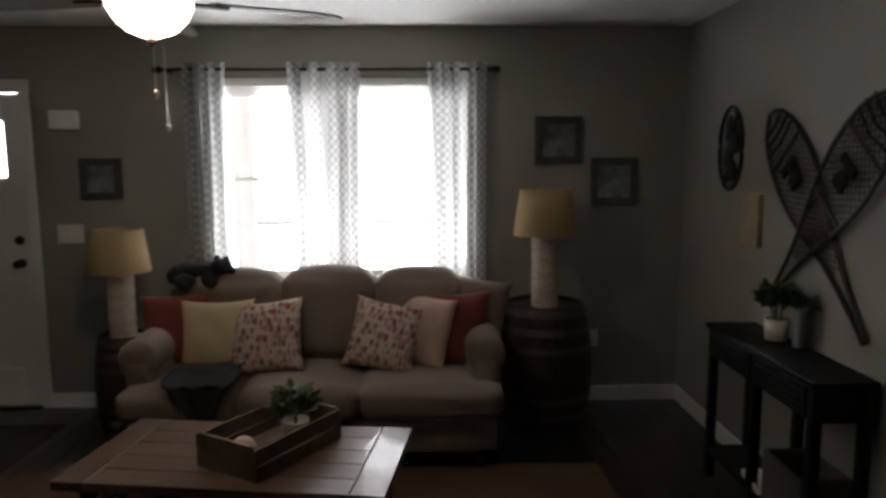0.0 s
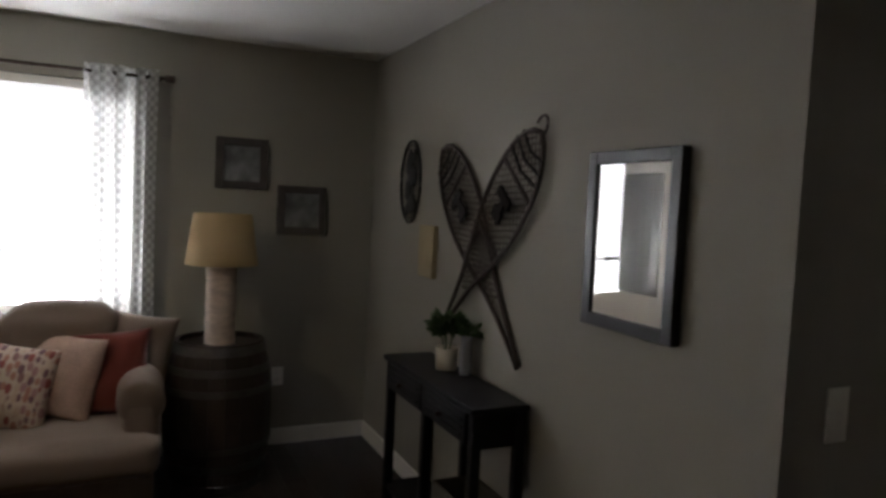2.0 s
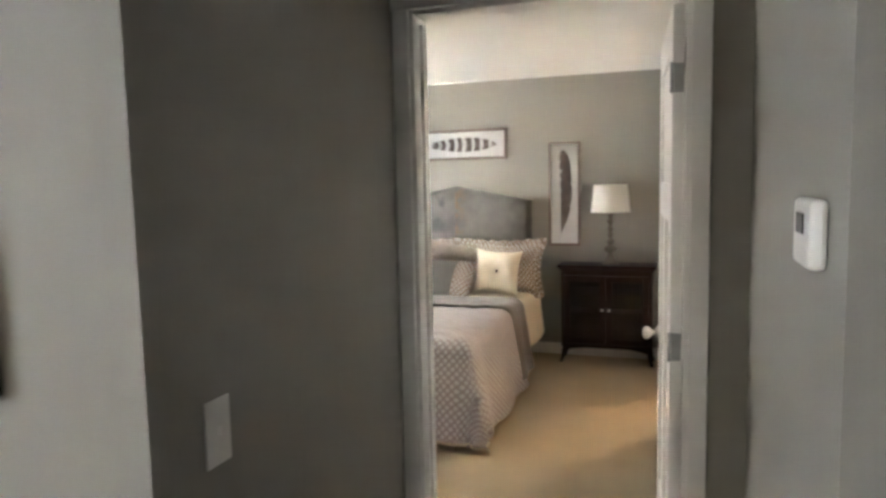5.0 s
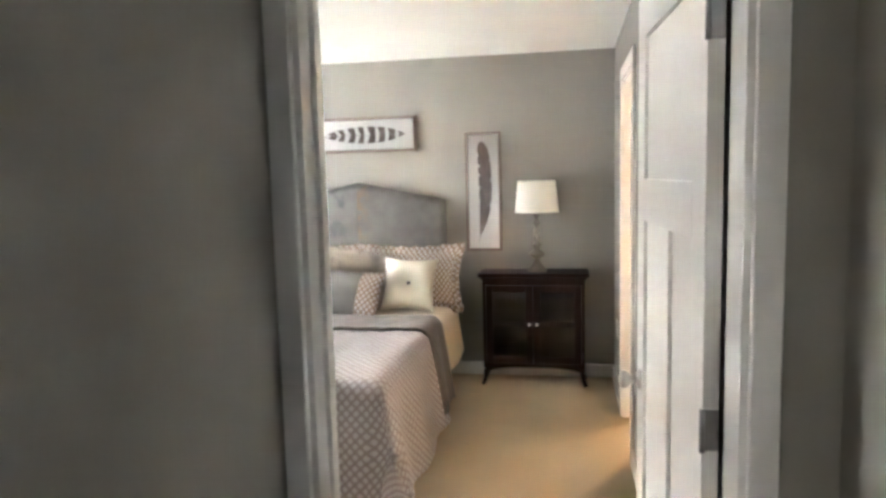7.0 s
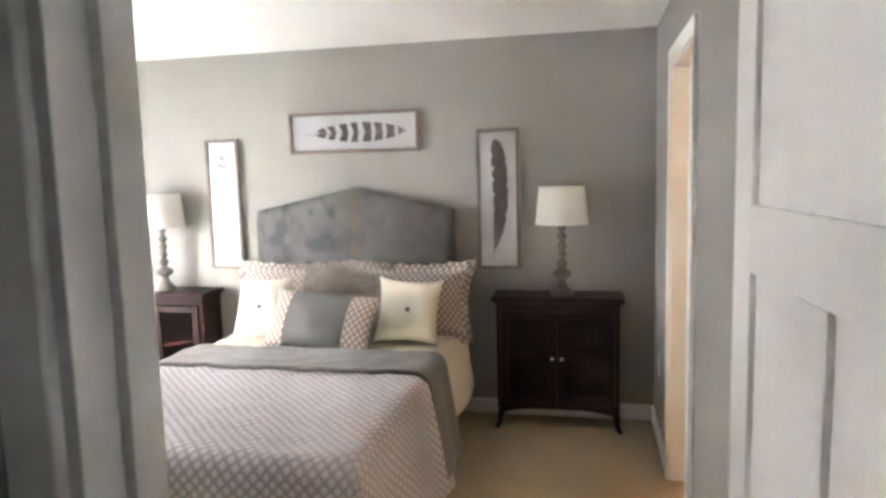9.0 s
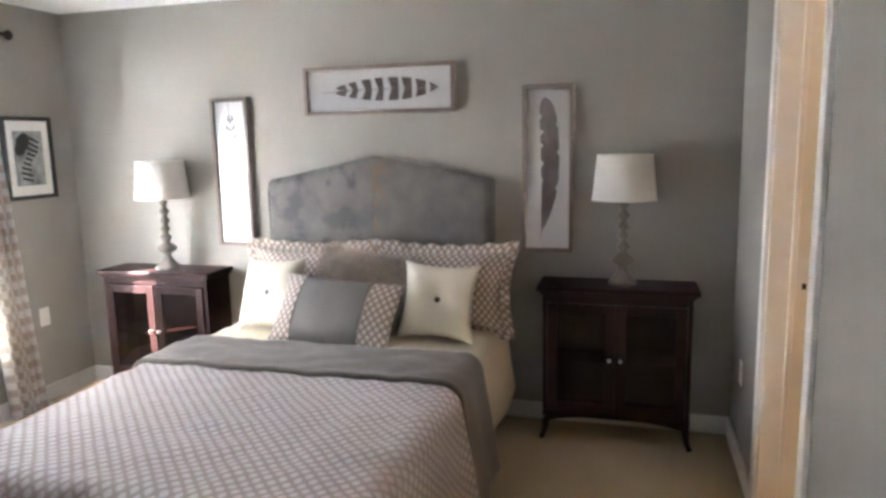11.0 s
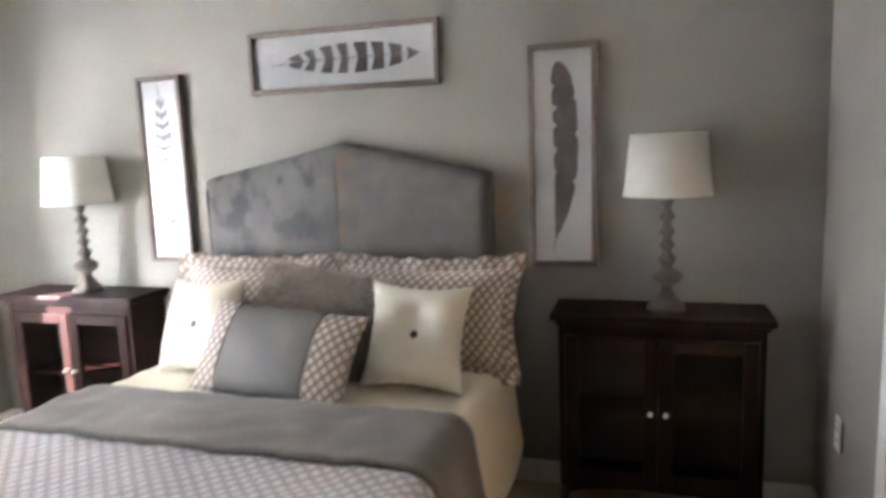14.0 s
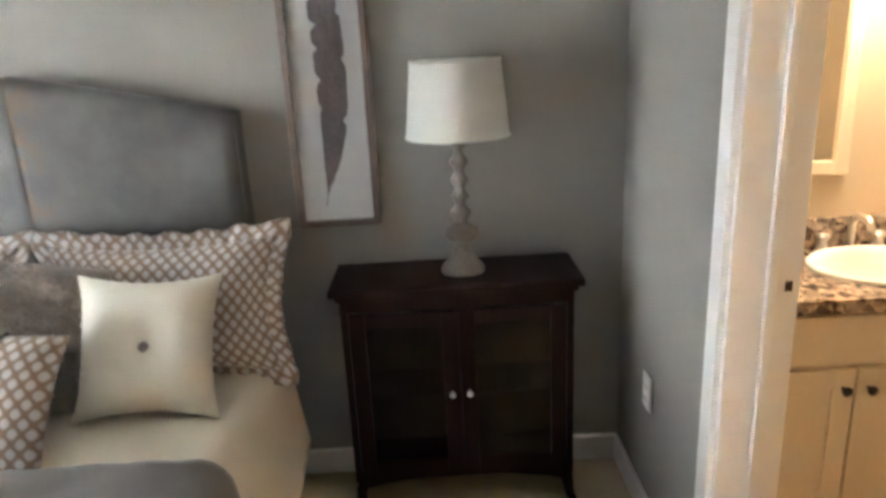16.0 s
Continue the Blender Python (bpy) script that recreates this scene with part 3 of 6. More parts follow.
def headboard():
    """A padded board whose top rises to a peak at a middle seam."""
    half, mid, n = 0.685, 1.94, 24
    bm = bmesh.new()

    def ring(u):
        a = abs(u)
        top = 1.515 - 0.140 * a
        y = mid + half * u
        front = 6.076 + 0.028 * a + (0.003 if u < -0.001 else 0.0) + 0.003 * math.exp(-(a / 0.012) ** 2) + (0.008 * max(0, a - 0.97) / 0.03)
        pts = [(6.175, 0.25), (front, 0.25), (front, 0.8), (front, top - 0.05), (front + 0.012, top - 0.015), (front + 0.035, top), (6.175, top)]
        return [bm.verts.new((x, y, z)) for x, z in pts]

    rings = [ring(u) for u in sorted([-1 + 2 * i / n for i in range(n + 1)] + [-0.04, -0.015, -0.004, 0.006, 0.02, 0.04])]
    for a, c in zip(rings, rings[1:]):
        for k in range(len(a)):
            f = bm.faces.new((a[k], c[k], c[(k + 1) % len(a)], a[(k + 1) % len(a)]))
            f.smooth = True
    bm.faces.new(rings[0])
    bm.faces.new(rings[-1][::-1])
    bmesh.ops.recalc_face_normals(bm, faces=bm.faces[:])
    hb = part("headboard", bm, VELVET, bed, "grey velvet headboard with a peaked top")
    part("seam_piping", tube([(6.0925, 1.94, 0.6), (6.0925, 1.94, 1.0), (6.0925, 1.94, 1.46), (6.105, 1.94, 1.499), (6.135, 1.94, 1.515)], 0.0025), VELVET, hb)
    for y, lean in ((mid - half, 1), (mid + half, -1)):
        part("edge_piping", tube([(6.108, y + 0.004 * lean, 0.6), (6.108, y + 0.004 * lean, 1.32), (6.125, y + 0.004 * lean, 1.345)], 0.004), VELVET, hb)


headboard()
tagged(part("bed_sheet", drape(5.22, 6.05, 0, 0.34, 0.25, 0.006, wave=0.01, nu=60, nv=30, thick=0.006), SHEET), "cream sheet hanging over the bed's edge", "bed sheet")
hem = []
quilt = tagged(part("quilt", drape(BED_X0, 5.05, 0.57, 0.55, 0.50, 0.016, nu=120, nv=110, rim=hem), QUILT), "taupe quilt with a woven white lattice pattern", "quilt")
part("hem", tube(hem, 0.008, 6), SHEET, quilt, "bound quilt hem", True)
band = tagged(part("blanket", drape(4.95, 5.33, 0, 0.50, 0.42, 0.032, wave=0.012, nu=110, nv=22, thick=0.02), GREYCLOTH), "grey blanket folded down across the bed", "blanket")


def pillow(name, label, m, w, h, t, material, group="", **k):
    ob = tagged(part(name, pillow_mesh(w, h, t, **k), material), label, "pillow", group)
    ob.matrix_basis = m
    return ob


TOP = BED_Z + 0.02


def ruffle(parent, w, h, wide, seed):
    """A gathered cloth edge round a cushion, as a part of its own."""
    n = 140
    per = 2 * (w + h)

    def fn(u, v):
        d = u * per
        if d < w:
            x, z, nx, nz = -w / 2 + d, 0.0, 0.0, -1.0
        elif d < w + h:
            x, z, nx, nz = w / 2, d - w, 1.0, 0.0
        elif d < 2 * w + h:
            x, z, nx, nz = w / 2 - (d - w - h), h, 0.0, 1.0
        else:
            x, z, nx, nz = -w / 2, h - (d - 2 * w - h), -1.0, 0.0
        cx, cz = x / (w / 2), (z - h / 2) / (h / 2)
        k = min(abs(cx), abs(cz)) ** 6
        nx, nz = nx + k * math.copysign(0.9, cx) * (abs(nx) < 0.5), nz + k * math.copysign(0.9, cz) * (abs(nz) < 0.5)
        inset = 0.13 * (h / 2 if abs(cz) > abs(cx) else w / 2) * (1 - min(abs(cx), abs(cz)) ** 2)
        s = v * wide - 0.012 - inset
        wav = 0.013 * v * math.sin(d * 95 + 2 * math.sin(d * 17 + seed)) + 0.010 * v * noise.noise((d * 9, seed, 0.0))
        return Vector((x + nx * s, wav, z + nz * s + 0.006 * v * math.sin(d * 60 + seed)))

    part("ruffle", sheet(fn, n, 4, lambda u, v: (u * per, v * wide), 0.003), SHAM, parent, "ruffled edge")


for y, tilt, turn in ((1.495, -15, -91), (2.295, -16, -89)):
    s = pillow("pillow_sham", "flanged pillow sham in a tan and white lattice", pose(5.86, y, TOP - 0.01, tilt, 0, turn), 0.72, 0.42, 0.18, SHAM, "shams against the headboard", n=26, pinch=0.13, seed=y)
    ruffle(s, 0.72, 0.42, 0.06, y)


def dimple(ob, cx, cz, r, deep):
    for v in ob.data.vertices:
        d = ((v.co.x - cx) ** 2 + (v.co.z - cz) ** 2) ** 0.5
        v.co.y *= 1 - deep * math.exp(-(d / r) ** 2)


for y, z, turn, x in ((1.45, TOP, -87, 5.57), (2.38, TOP, -100, 5.58)):
    c = pillow("throw_pillow", "square cream throw pillow with a dark centre button", pose(x, y, z, -24, 3 if y < 2 else -4, turn), 0.39, 0.40, 0.175, CREAM, "cream button pillows", pinch=0.13, seed=y * 3)
    dimple(c, 0, 0.20, 0.075, 0.55)
    part("button", lathe([(0.0, 0), (0.014, 0), (0.016, 0.005), (0.010, 0.011), (0.0, 0.012)], 16, cap=False), BUTTON, c, "dark covered button", True).matrix_basis = pose(0, -0.036, 0.20, 90, 0, 0)

fur = pillow("fur_pillow", "long taupe faux-fur pillow", pose(5.67, 1.92, TOP + 0.0, -22, 8, -92), 0.56, 0.43, 0.22, FUR, pinch=0.02, seed=4)
bm = bmesh.new()
rng = random.Random(5)
src = pillow_mesh(0.56, 0.43, 0.22, pinch=0.02, seed=4)
src.normal_update()
faces = [f for f in src.faces]
for _ in range(9000):
    f = rng.choice(faces)
    a, b_, c_ = (v.co for v in f.verts[:3])
    p = a + rng.random() * (b_ - a) + rng.random() * (c_ - b_)
    d = (f.normal * 0.6 + Vector((rng.uniform(-0.6, 0.6), rng.uniform(-0.3, 0.3), rng.uniform(-1.0, 0.3)))).normalized()
    side = d.cross(Vector((rng.random(), rng.random(), rng.random()))).normalized() * 0.0022
    tip = p + d * rng.uniform(0.02, 0.05)
    bm.faces.new([bm.verts.new(q) for q in (p - side, p + side, tip)])
src.free()
part("fur", bm, FUR, fur, "tufts of taupe fur")["kind"] = "stuff"

gp = pillow("accent_pillow", "grey satin pillow with lattice side panels", pose(5.37, 1.94, TOP - 0.005, -33, 3, -96), 0.66, 0.36, 0.15, [GREYSATIN, SHAM], pinch=0.05, seed=9, n=30)
for p in gp.data.polygons:
    p.material_index = 0 if -0.195 < p.center.x < 0.165 else 1
for cx in (-0.195, 0.165):
    part("piping", tube([(cx, -0.002 - 0.074 * max(0, 1 - abs(v) ** 2.4) ** 0.55 * (1 - abs(cx / 0.34) ** 2.4) ** 0.55, 0.18 + 0.178 * v) for v in [-1 + 0.1 * i for i in range(21)]], 0.004, 6), BUTTON, gp, "dark piping")


# framed feather prints
VANE = [(0, 0.12), (0.03, 0.58), (0.09, 0.84), (0.2, 0.97), (0.4, 1.0), (0.55, 0.95), (0.68, 0.80), (0.8, 0.56), (0.88, 0.28), (0.93, 0.07), (0.96, 0.03), (1, 0.02)]


def feather(parent, length, wide, ink, bars):
    """A feather lying in x (length) and z, laid just on the paper; bars: banded, or 0 for a whole vane with notches."""
    def half(s):
        return wide / 2 * (math.sin(math.pi * min(1, s * 1.04 + 0.02)) ** 0.55) * (1 - 0.25 * (1 - s))

    def vane(t):
        """Breadth along a whole feather, from its rounded top to the drawn-out quill."""
        for (t0, w0), (t1, w1) in zip(VANE, VANE[1:]):
            if t <= t1:
                return w0 + (w1 - w0) * (t - t0) / (t1 - t0)
        return 0.02

    bm = bmesh.new()
    y = -0.0015
    rg = random.Random(int(length * 1000) + bars)
    if bars:
        for b in range(bars):
            s0, s1 = b / bars + 0.01, (b + 0.76 + rg.uniform(-0.1, 0.1)) / bars
            for sg in (1, -1):
                lean = 0.05
                pts = []
                for q in range(5):
                    s = s0 + (s1 - s0) * q / 4
                    pts.append((s, half(s) * 0.98))
                low = [(max(0, s0 + lean * 0.2), 0.0018), (max(0, s1 - 0.1 / bars), 0.0018)]
                loop = [(low[0][0] * length, low[0][1])] + [((s - lean * (1 - s) * 0.9) * length, h) for s, h in pts] + [(low[1][0] * length, low[1][1])]
                vs = [bm.verts.new((x - length / 2, y, sg * h)) for x, h in loop]
                bm.faces.new(vs if sg < 0 else vs[::-1])
    else:
        # whole vane: rounded and broad above, bowed, notched along one side, drawn out to a thin tip below
        n = 72
        for sg in (1, -1):
            up, mid = [], []
            for q in range(n + 1):
                t = 1 - q / n
                bow = -0.030 * math.sin(math.pi * t) + 0.026 * t ** 3 + 0.013 - 0.002 * math.sin(11 * t)
                wid = wide / 2 * vane(t)
                notch = 1.0
                for c0, cut, side in ((0.13, 0.30, 1), (0.24, 0.42, 1), (0.33, 0.34, 1), (0.46, 0.40, 1), (0.58, 0.22, 1), (0.19, 0.20, -1), (0.38, 0.26, -1), (0.63, 0.30, -1)):
                    if side == sg:
                        notch -= cut * math.exp(-((t - c0) / 0.013) ** 2)
                mid.append(bm.verts.new(((0.5 - t) * length, y, bow)))
                up.append(bm.verts.new(((0.5 - t) * length, y, bow + sg * max(0.0015, wid * notch + 0.005 * noise.noise((t * 40, sg, 0))))))
            for q in range(n):
                vs = (mid[q], mid[q + 1], up[q + 1], up[q])
                bm.faces.new(vs if sg < 0 else vs[::-1])
    if bars:
        add_tube(bm, [(-0.66 * length, y, -0.012), (-0.5 * length, y, -0.003), (-0.3 * length, y, 0.0), (0.45 * length, y, 0.0)], [0.0014, 0.0022, 0.002, 0.0008], 5)
    part("feather", bm, ink, parent, "printed feather")


def framed_feather(label, y, z, w, h, ink, bars, upright, length, wide):
    f = thing("picture_frame", label, "picture", pose(6.198, y, z, 0, 0, -90), "feather prints over the bed")
    t, d = 0.022, 0.035
    for lo, hi in [((-w / 2, -d, -h / 2), (-w / 2 + t, 0, h / 2)), ((w / 2 - t, -d, -h / 2), (w / 2, 0, h / 2)), ((-w / 2 + t, -d, -h / 2), (w / 2 - t, 0, -h / 2 + t)), ((-w / 2 + t, -d, h / 2 - t), (w / 2 - t, 0, h / 2))]:
        part("rail", box(lo, hi, 0.003), FRAMEWOOD, f)
    p = part("print", box((-w / 2 + t - 0.003, -0.016, -h / 2 + t - 0.003), (w / 2 - t + 0.003, -0.004, h / 2 - t + 0.003)), PAPER, f, "white paper print")
    part("glass", box((-w / 2 + t - 0.003, -0.0245, -h / 2 + t - 0.003), (w / 2 - t + 0.003, -0.0225, h / 2 - t + 0.003)), GLASS, f).visible_shadow = False
    feather(p, length, wide, ink, bars)
    ft = p.children[0]
    ft.matrix_basis = pose(0, -0.016, 0, 0, -90, 0) if upright and not bars else (pose(0, -0.016, 0, 0, 90, 0) if upright else pose(0.07, -0.016, 0))
    return f


framed_feather("wide framed print of a banded feather", 1.930, 1.885, 0.905, 0.272, INK, 8, False, 0.62, 0.15)
framed_feather("tall framed print of a dark brown feather", 0.968, 1.425, 0.275, 0.902, INKBROWN, 0, True, 0.76, 0.100)
framed_feather("tall framed print of a pale feather", 2.893, 1.42, 0.250, 0.900, INKPALE, 13, True, 0.66, 0.14)


# nightstands
# Dark pane tint stands in for shade missing inside the cabinets.
DIMGLASS = glass_mat("shade_tint_glass", 0.02, (0.34, 0.30, 0.29))


def nightstand(label, m):
    w, d, h = 0.74, 0.25, 0.837
    t = thing("nightstand", label, "nightstand", m, "matching nightstands")
    bm = boxes([((-w / 2 - 0.03, -0.03, h - 0.028), (w / 2 + 0.03, d, h))], 0.008)
    add_box(bm, (-w / 2 - 0.012, -0.014, h - 0.046), (w / 2 + 0.012, d, h - 0.026), 0.005)
    part("top", bm, CHERRY, t)
    part("side_panel", box((-w / 2, 0.0, 0.13), (-w / 2 + 0.022, d - 0.01, h - 0.045), 0.002), CHERRY, t)
    part("side_panel", box((w / 2 - 0.022, 0.0, 0.13), (w / 2, d - 0.01, h - 0.045), 0.002), CHERRY, t)
    part("back_panel", box((-w / 2 + 0.022, d - 0.02, 0.13), (w / 2 - 0.022, d - 0.012, h - 0.045)), CHERRY, t)
    part("bottom_panel", box((-w / 2 + 0.022, 0.012, 0.13), (w / 2 - 0.022, d - 0.02, 0.15)), CHERRY, t)
    part("shelf", box((-w / 2 + 0.022, 0.03, 0.42), (w / 2 - 0.022, d - 0.02, 0.436), 0.002), CHERRY, t)
    part("top_rail", box((-w / 2 + 0.022, 0.0, h - 0.085), (w / 2 - 0.022, 0.02, h - 0.045), 0.002), CHERRY, t)
    # arched apron
    n = 16
    bm = bmesh.new()
    front, back = [], []
    for row, yy in ((front, 0.0), (back, 0.018)):
        for i in range(n + 1):
            u = -1 + 2 * i / n
            row.append((bm.verts.new((u * (w / 2 - 0.022), yy, 0.165)), bm.verts.new((u * (w / 2 - 0.022), yy, 0.125 - 0.035 * abs(u) ** 3 + 0.012))))
    for i in range(n):
        bm.faces.new((front[i][0], front[i + 1][0], front[i + 1][1], front[i][1])[::-1])
        bm.faces.new((back[i][0], back[i + 1][0], back[i + 1][1], back[i][1]))
        bm.faces.new((front[i][1], front[i + 1][1], back[i + 1][1], back[i][1])[::-1])
        bm.faces.new((front[i][0], front[i + 1][0], back[i + 1][0], back[i][0]))
    part("apron", bm, CHERRY, t)
    for sx in (-1, 1):
        for yy in (0.018, d - 0.03):
            pts = [(sx * (w / 2 - 0.02), yy, 0.17), (sx * (w / 2 - 0.018), yy, 0.10), (sx * (w / 2 - 0.010), yy - 0.004, 0.04), (sx * (w / 2 + 0.008), yy - 0.012, 0.0)]
            part("leg", tube(pts, [0.024, 0.021, 0.016, 0.015], 8), CHERRY, t)
        x0, x1 = sorted((sx * 0.003, sx * (w / 2 - 0.026)))
        dz0, dz1, s = 0.17, h - 0.09, 0.05
        dr = part("door", boxes([((x0, -0.012, dz0), (x0 + s, 0.008, dz1)), ((x1 - s, -0.012, dz0), (x1, 0.008, dz1)), ((x0 + s, -0.012, dz0), (x1 - s, 0.008, dz0 + s)), ((x0 + s, -0.012, dz1 - s), (x1 - s, 0.008, dz1))], 0.003), CHERRY, t)
        part("pane", box((x0 + s - 0.004, -0.003, dz0 + s - 0.004), (x1 - s + 0.004, 0.001, dz1 - s + 0.004)), DIMGLASS, dr).visible_shadow = False
        part("knob", lathe([(0.004, 0), (0.004, 0.012), (0.010, 0.018), (0.011, 0.024), (0.006, 0.03), (0.0, 0.031)], 14, cap=False), METAL, dr, "small nickel knob", True).matrix_basis = pose(sx * 0.028, -0.012, 0.465, 90, 0, 0)
    return t


nightstand("dark cherry nightstand with two glazed doors", pose(5.93, 0.592, 0, 0, 0, -90))
nightstand("dark cherry nightstand standing in a patch of sun", pose(5.93, 3.34, 0, 0, 0, -90))


def table_lamp(m):
    t = thing("table_lamp", "turned grey wood table lamp with white shade", "lamp", m, "bedside lamps")
    k = 0.945
    prof = [(0.0, 0.0), (0.070, 0.0), (0.072, 0.012), (0.066, 0.024), (0.048, 0.042), (0.033, 0.062), (0.024, 0.082), (0.020, 0.094), (0.030, 0.104), (0.054, 0.122), (0.059, 0.136), (0.054, 0.150), (0.034, 0.164), (0.020, 0.174),
            (0.024, 0.186), (0.033, 0.202), (0.035, 0.212), (0.022, 0.226), (0.015, 0.240), (0.020, 0.250), (0.031, 0.264), (0.020, 0.278), (0.015, 0.292), (0.021, 0.304), (0.031, 0.318), (0.021, 0.334), (0.014, 0.348), (0.020, 0.362),
            (0.031, 0.376), (0.030, 0.384), (0.018, 0.398), (0.013, 0.412), (0.017, 0.424), (0.027, 0.438), (0.017, 0.452), (0.010, 0.460), (0.010, 0.50), (0.0, 0.50)]
    part("base", lathe([(r * (0.98 if 0.17 < z < 0.455 else 1.0), z * k) for r, z in prof], 40, cap=False), LAMPWOOD, t, "turned grey-brown wooden base", True)
    part("socket", lathe([(0.0, 0.465), (0.014, 0.465), (0.014, 0.53), (0.0, 0.53)], 16, cap=False), BRONZE, t)
    part("bulb", lathe([(0.012, 0.53), (0.028, 0.57), (0.030, 0.59), (0.02, 0.615), (0.0, 0.62)], 20, cap=False), PLASTIC, t, "", True)
    part("shade", lathe([(0.160, 0.438), (0.137, 0.665), (0.134, 0.665), (0.157, 0.438), (0.160, 0.438)], 56, cap=False), WHITESHADE, t, "white linen drum shade", True)
    for zz, r in ((0.440, 0.1605), (0.663, 0.1375)):
        part("shade_trim", tube([(r * math.cos(a), r * math.sin(a), zz) for a in [2 * math.pi * i / 56 for i in range(56)]], 0.0035, 6, True), WHITESHADE, t, "", True)
    part("spider", tube([(-0.136, 0, 0.655), (-0.05, 0, 0.648), (0.05, 0, 0.648), (0.136, 0, 0.655)], 0.002, 6), METAL, t)
    return t


lamp = table_lamp(pose(6.04, 0.564, 0.837))
copy_thing(lamp, pose(6.04, 3.31, 0.837, 0, 0, 40))


def wall_plate(label, m, kind_of="outlet", w=0.072, h=0.116):
    """A cover plate on a wall; it looks along its own -y."""
    t = thing("wall_outlet" if kind_of == "outlet" else "light_switch", label, "outlet" if kind_of == "outlet" else "switch", m)
    part("cover_plate", box((-w / 2, -0.006, -h / 2), (w / 2, 0, h / 2), 0.0025), PLASTIC, t)
    if kind_of == "outlet":
        for z in (-0.02, 0.02):
            o = part("socket", lathe([(0.0, 0), (0.0165, 0), (0.0165, 0.003), (0.0, 0.003)], 20, cap=False), PLASTIC, t)
            o.matrix_basis = pose(0, -0.0055, z, 90, 0, 0)
            for x in (-0.006, 0.006):
                part("slot", box((x - 0.001, -0.0092, z - 0.002), (x + 0.001, -0.0083, z + 0.006)), BLACKFRAME, t)
    else:
        k = max(1, round(w / 0.05) - 0 if w > 0.1 else 1)
        for i in range(k):
            x = (i - (k - 1) / 2) * 0.046
            part("toggle", box((x - 0.005, -0.016, -0.010), (x + 0.005, -0.005, 0.012), 0.002), PLASTIC, t)
    return t


wall_plate("white outlet on the wall by the bathroom door", pose(5.86, 0.001, 0.46, 0, 0, 180))
wall_plate("white outlet low on the bedroom wall", pose(5.83, 4.099, 0.54))

# picture on the window wall
pf = thing("picture_frame", "black framed grey photo with a white mat", "picture", pose(5.84, 4.098, 1.535))
w, h, t = 0.36, 0.50, 0.025
for lo, hi in [((-w / 2, -0.025, -h / 2), (-w / 2 + t, 0, h / 2)), ((w / 2 - t, -0.025, -h / 2), (w / 2, 0, h / 2)), ((-w / 2 + t, -0.025, -h / 2), (w / 2 - t, 0, -h / 2 + t)), ((-w / 2 + t, -0.025, h / 2 - t), (w / 2 - t, 0, h / 2))]:
    part("rail", box(lo, hi, 0.003), BLACKFRAME, pf)
part("mat_board", box((-w / 2 + t - 0.003, -0.012, -h / 2 + t - 0.003), (w / 2 - t + 0.003, -0.004, h / 2 - t + 0.003)), MATBOARD, pf)
ph = part("photo", box((-0.105, -0.0145, -0.165), (0.105, -0.0115, 0.165)), PHOTO, pf, "grey photo of a striped feather")
bm = bmesh.new()
for i in range(9):
    z = -0.14 + i * 0.031
    add_box(bm, (-0.035 - 0.01 * math.sin(i), -0.0165, z), (0.03 + 0.012 * math.cos(i), -0.0144, z + 0.017), 0, pose(0, 0, 0, 0, 14 + i * 1.5, 0))
part("stripes", bm, BLACKFRAME, ph)
bm = bmesh.new()
bmesh.ops.create_icosphere(bm, subdivisions=3, radius=1.0, matrix=Matrix.Translation((-0.045, -0.0145, 0.085)) @ Matrix.Rotation(0.5, 4, "Y") @ Matrix.Diagonal((0.045, 0.0015, 0.075, 1)))
for v in bm.verts:
    v.co.x += 0.012 * noise.noise((v.co.x * 30, v.co.z * 30, 4.0))
part("dark_vane", bm, BLACKFRAME, ph, "", True)


# bedroom curtain
def curtain(name, label, y, x0, x1, z0, z1, folds, deep, material, group="", pinch=0.0, lean=0.0):
    nu, nv = folds * 8, 24

    def fn(u, v):
        z = z0 + (z1 - z0) * v
        a = 2 * math.pi * folds * u + 1.3 * math.sin(u * 9 + x0 * 5) + 0.8 * math.sin(u * 23 + x0 * 11) + 0.4 * math.sin(v * 4 + u * 20)
        c = (x0 + x1) / 2 + lean * (1 - v)
        wid = (x1 - x0) * (1 - pinch * math.sin(math.pi * v))
        return Vector((c + (u - 0.5) * wid + 0.25 * deep * math.cos(a), y + deep * (0.7 + 0.3 * (1 - v)) * math.sin(a), z))

    ob = part(name, sheet(fn, nu, nv, lambda u, v: (u * (x1 - x0) * 1.7, v * (z1 - z0))), material)
    return tagged(ob, label, "curtain", group)


BEDCURTAIN = lattice("bedroom_curtain_cloth", (0.60, 0.53, 0.47), (0.86, 0.84, 0.81), 0.09, 0.09, 0.0, soft=0.25, through=0.68)
curtain("curtain", "taupe and white lattice curtain reaching the floor", 4.00, 5.30, 5.50, 0.02, 2.23, 5, 0.035, BEDCURTAIN, "bedroom curtains", lean=0.16)
# Second panel is unseen; its edge narrows the sunlight reaching the nightstand.
curtain("curtain", "taupe and white lattice curtain reaching the floor", 4.00, 3.75, 5.18, 0.02, 2.23, 13, 0.035, BEDCURTAIN, "bedroom curtains")
rod = thing("curtain_rod", "dark bronze curtain rod over the bedroom window", "curtain rod")
part("rod", tube([(3.45, 4.0, 2.24), (5.68, 4.0, 2.24)], 0.011, 12), BRONZE, rod)
for x in (3.42, 5.71):
    part("finial", lathe([(0.0, -0.03), (0.02, -0.018), (0.025, 0), (0.02, 0.018), (0.0, 0.03)], 16, (x, 4.0, 2.24), False), BRONZE, rod, "", True)
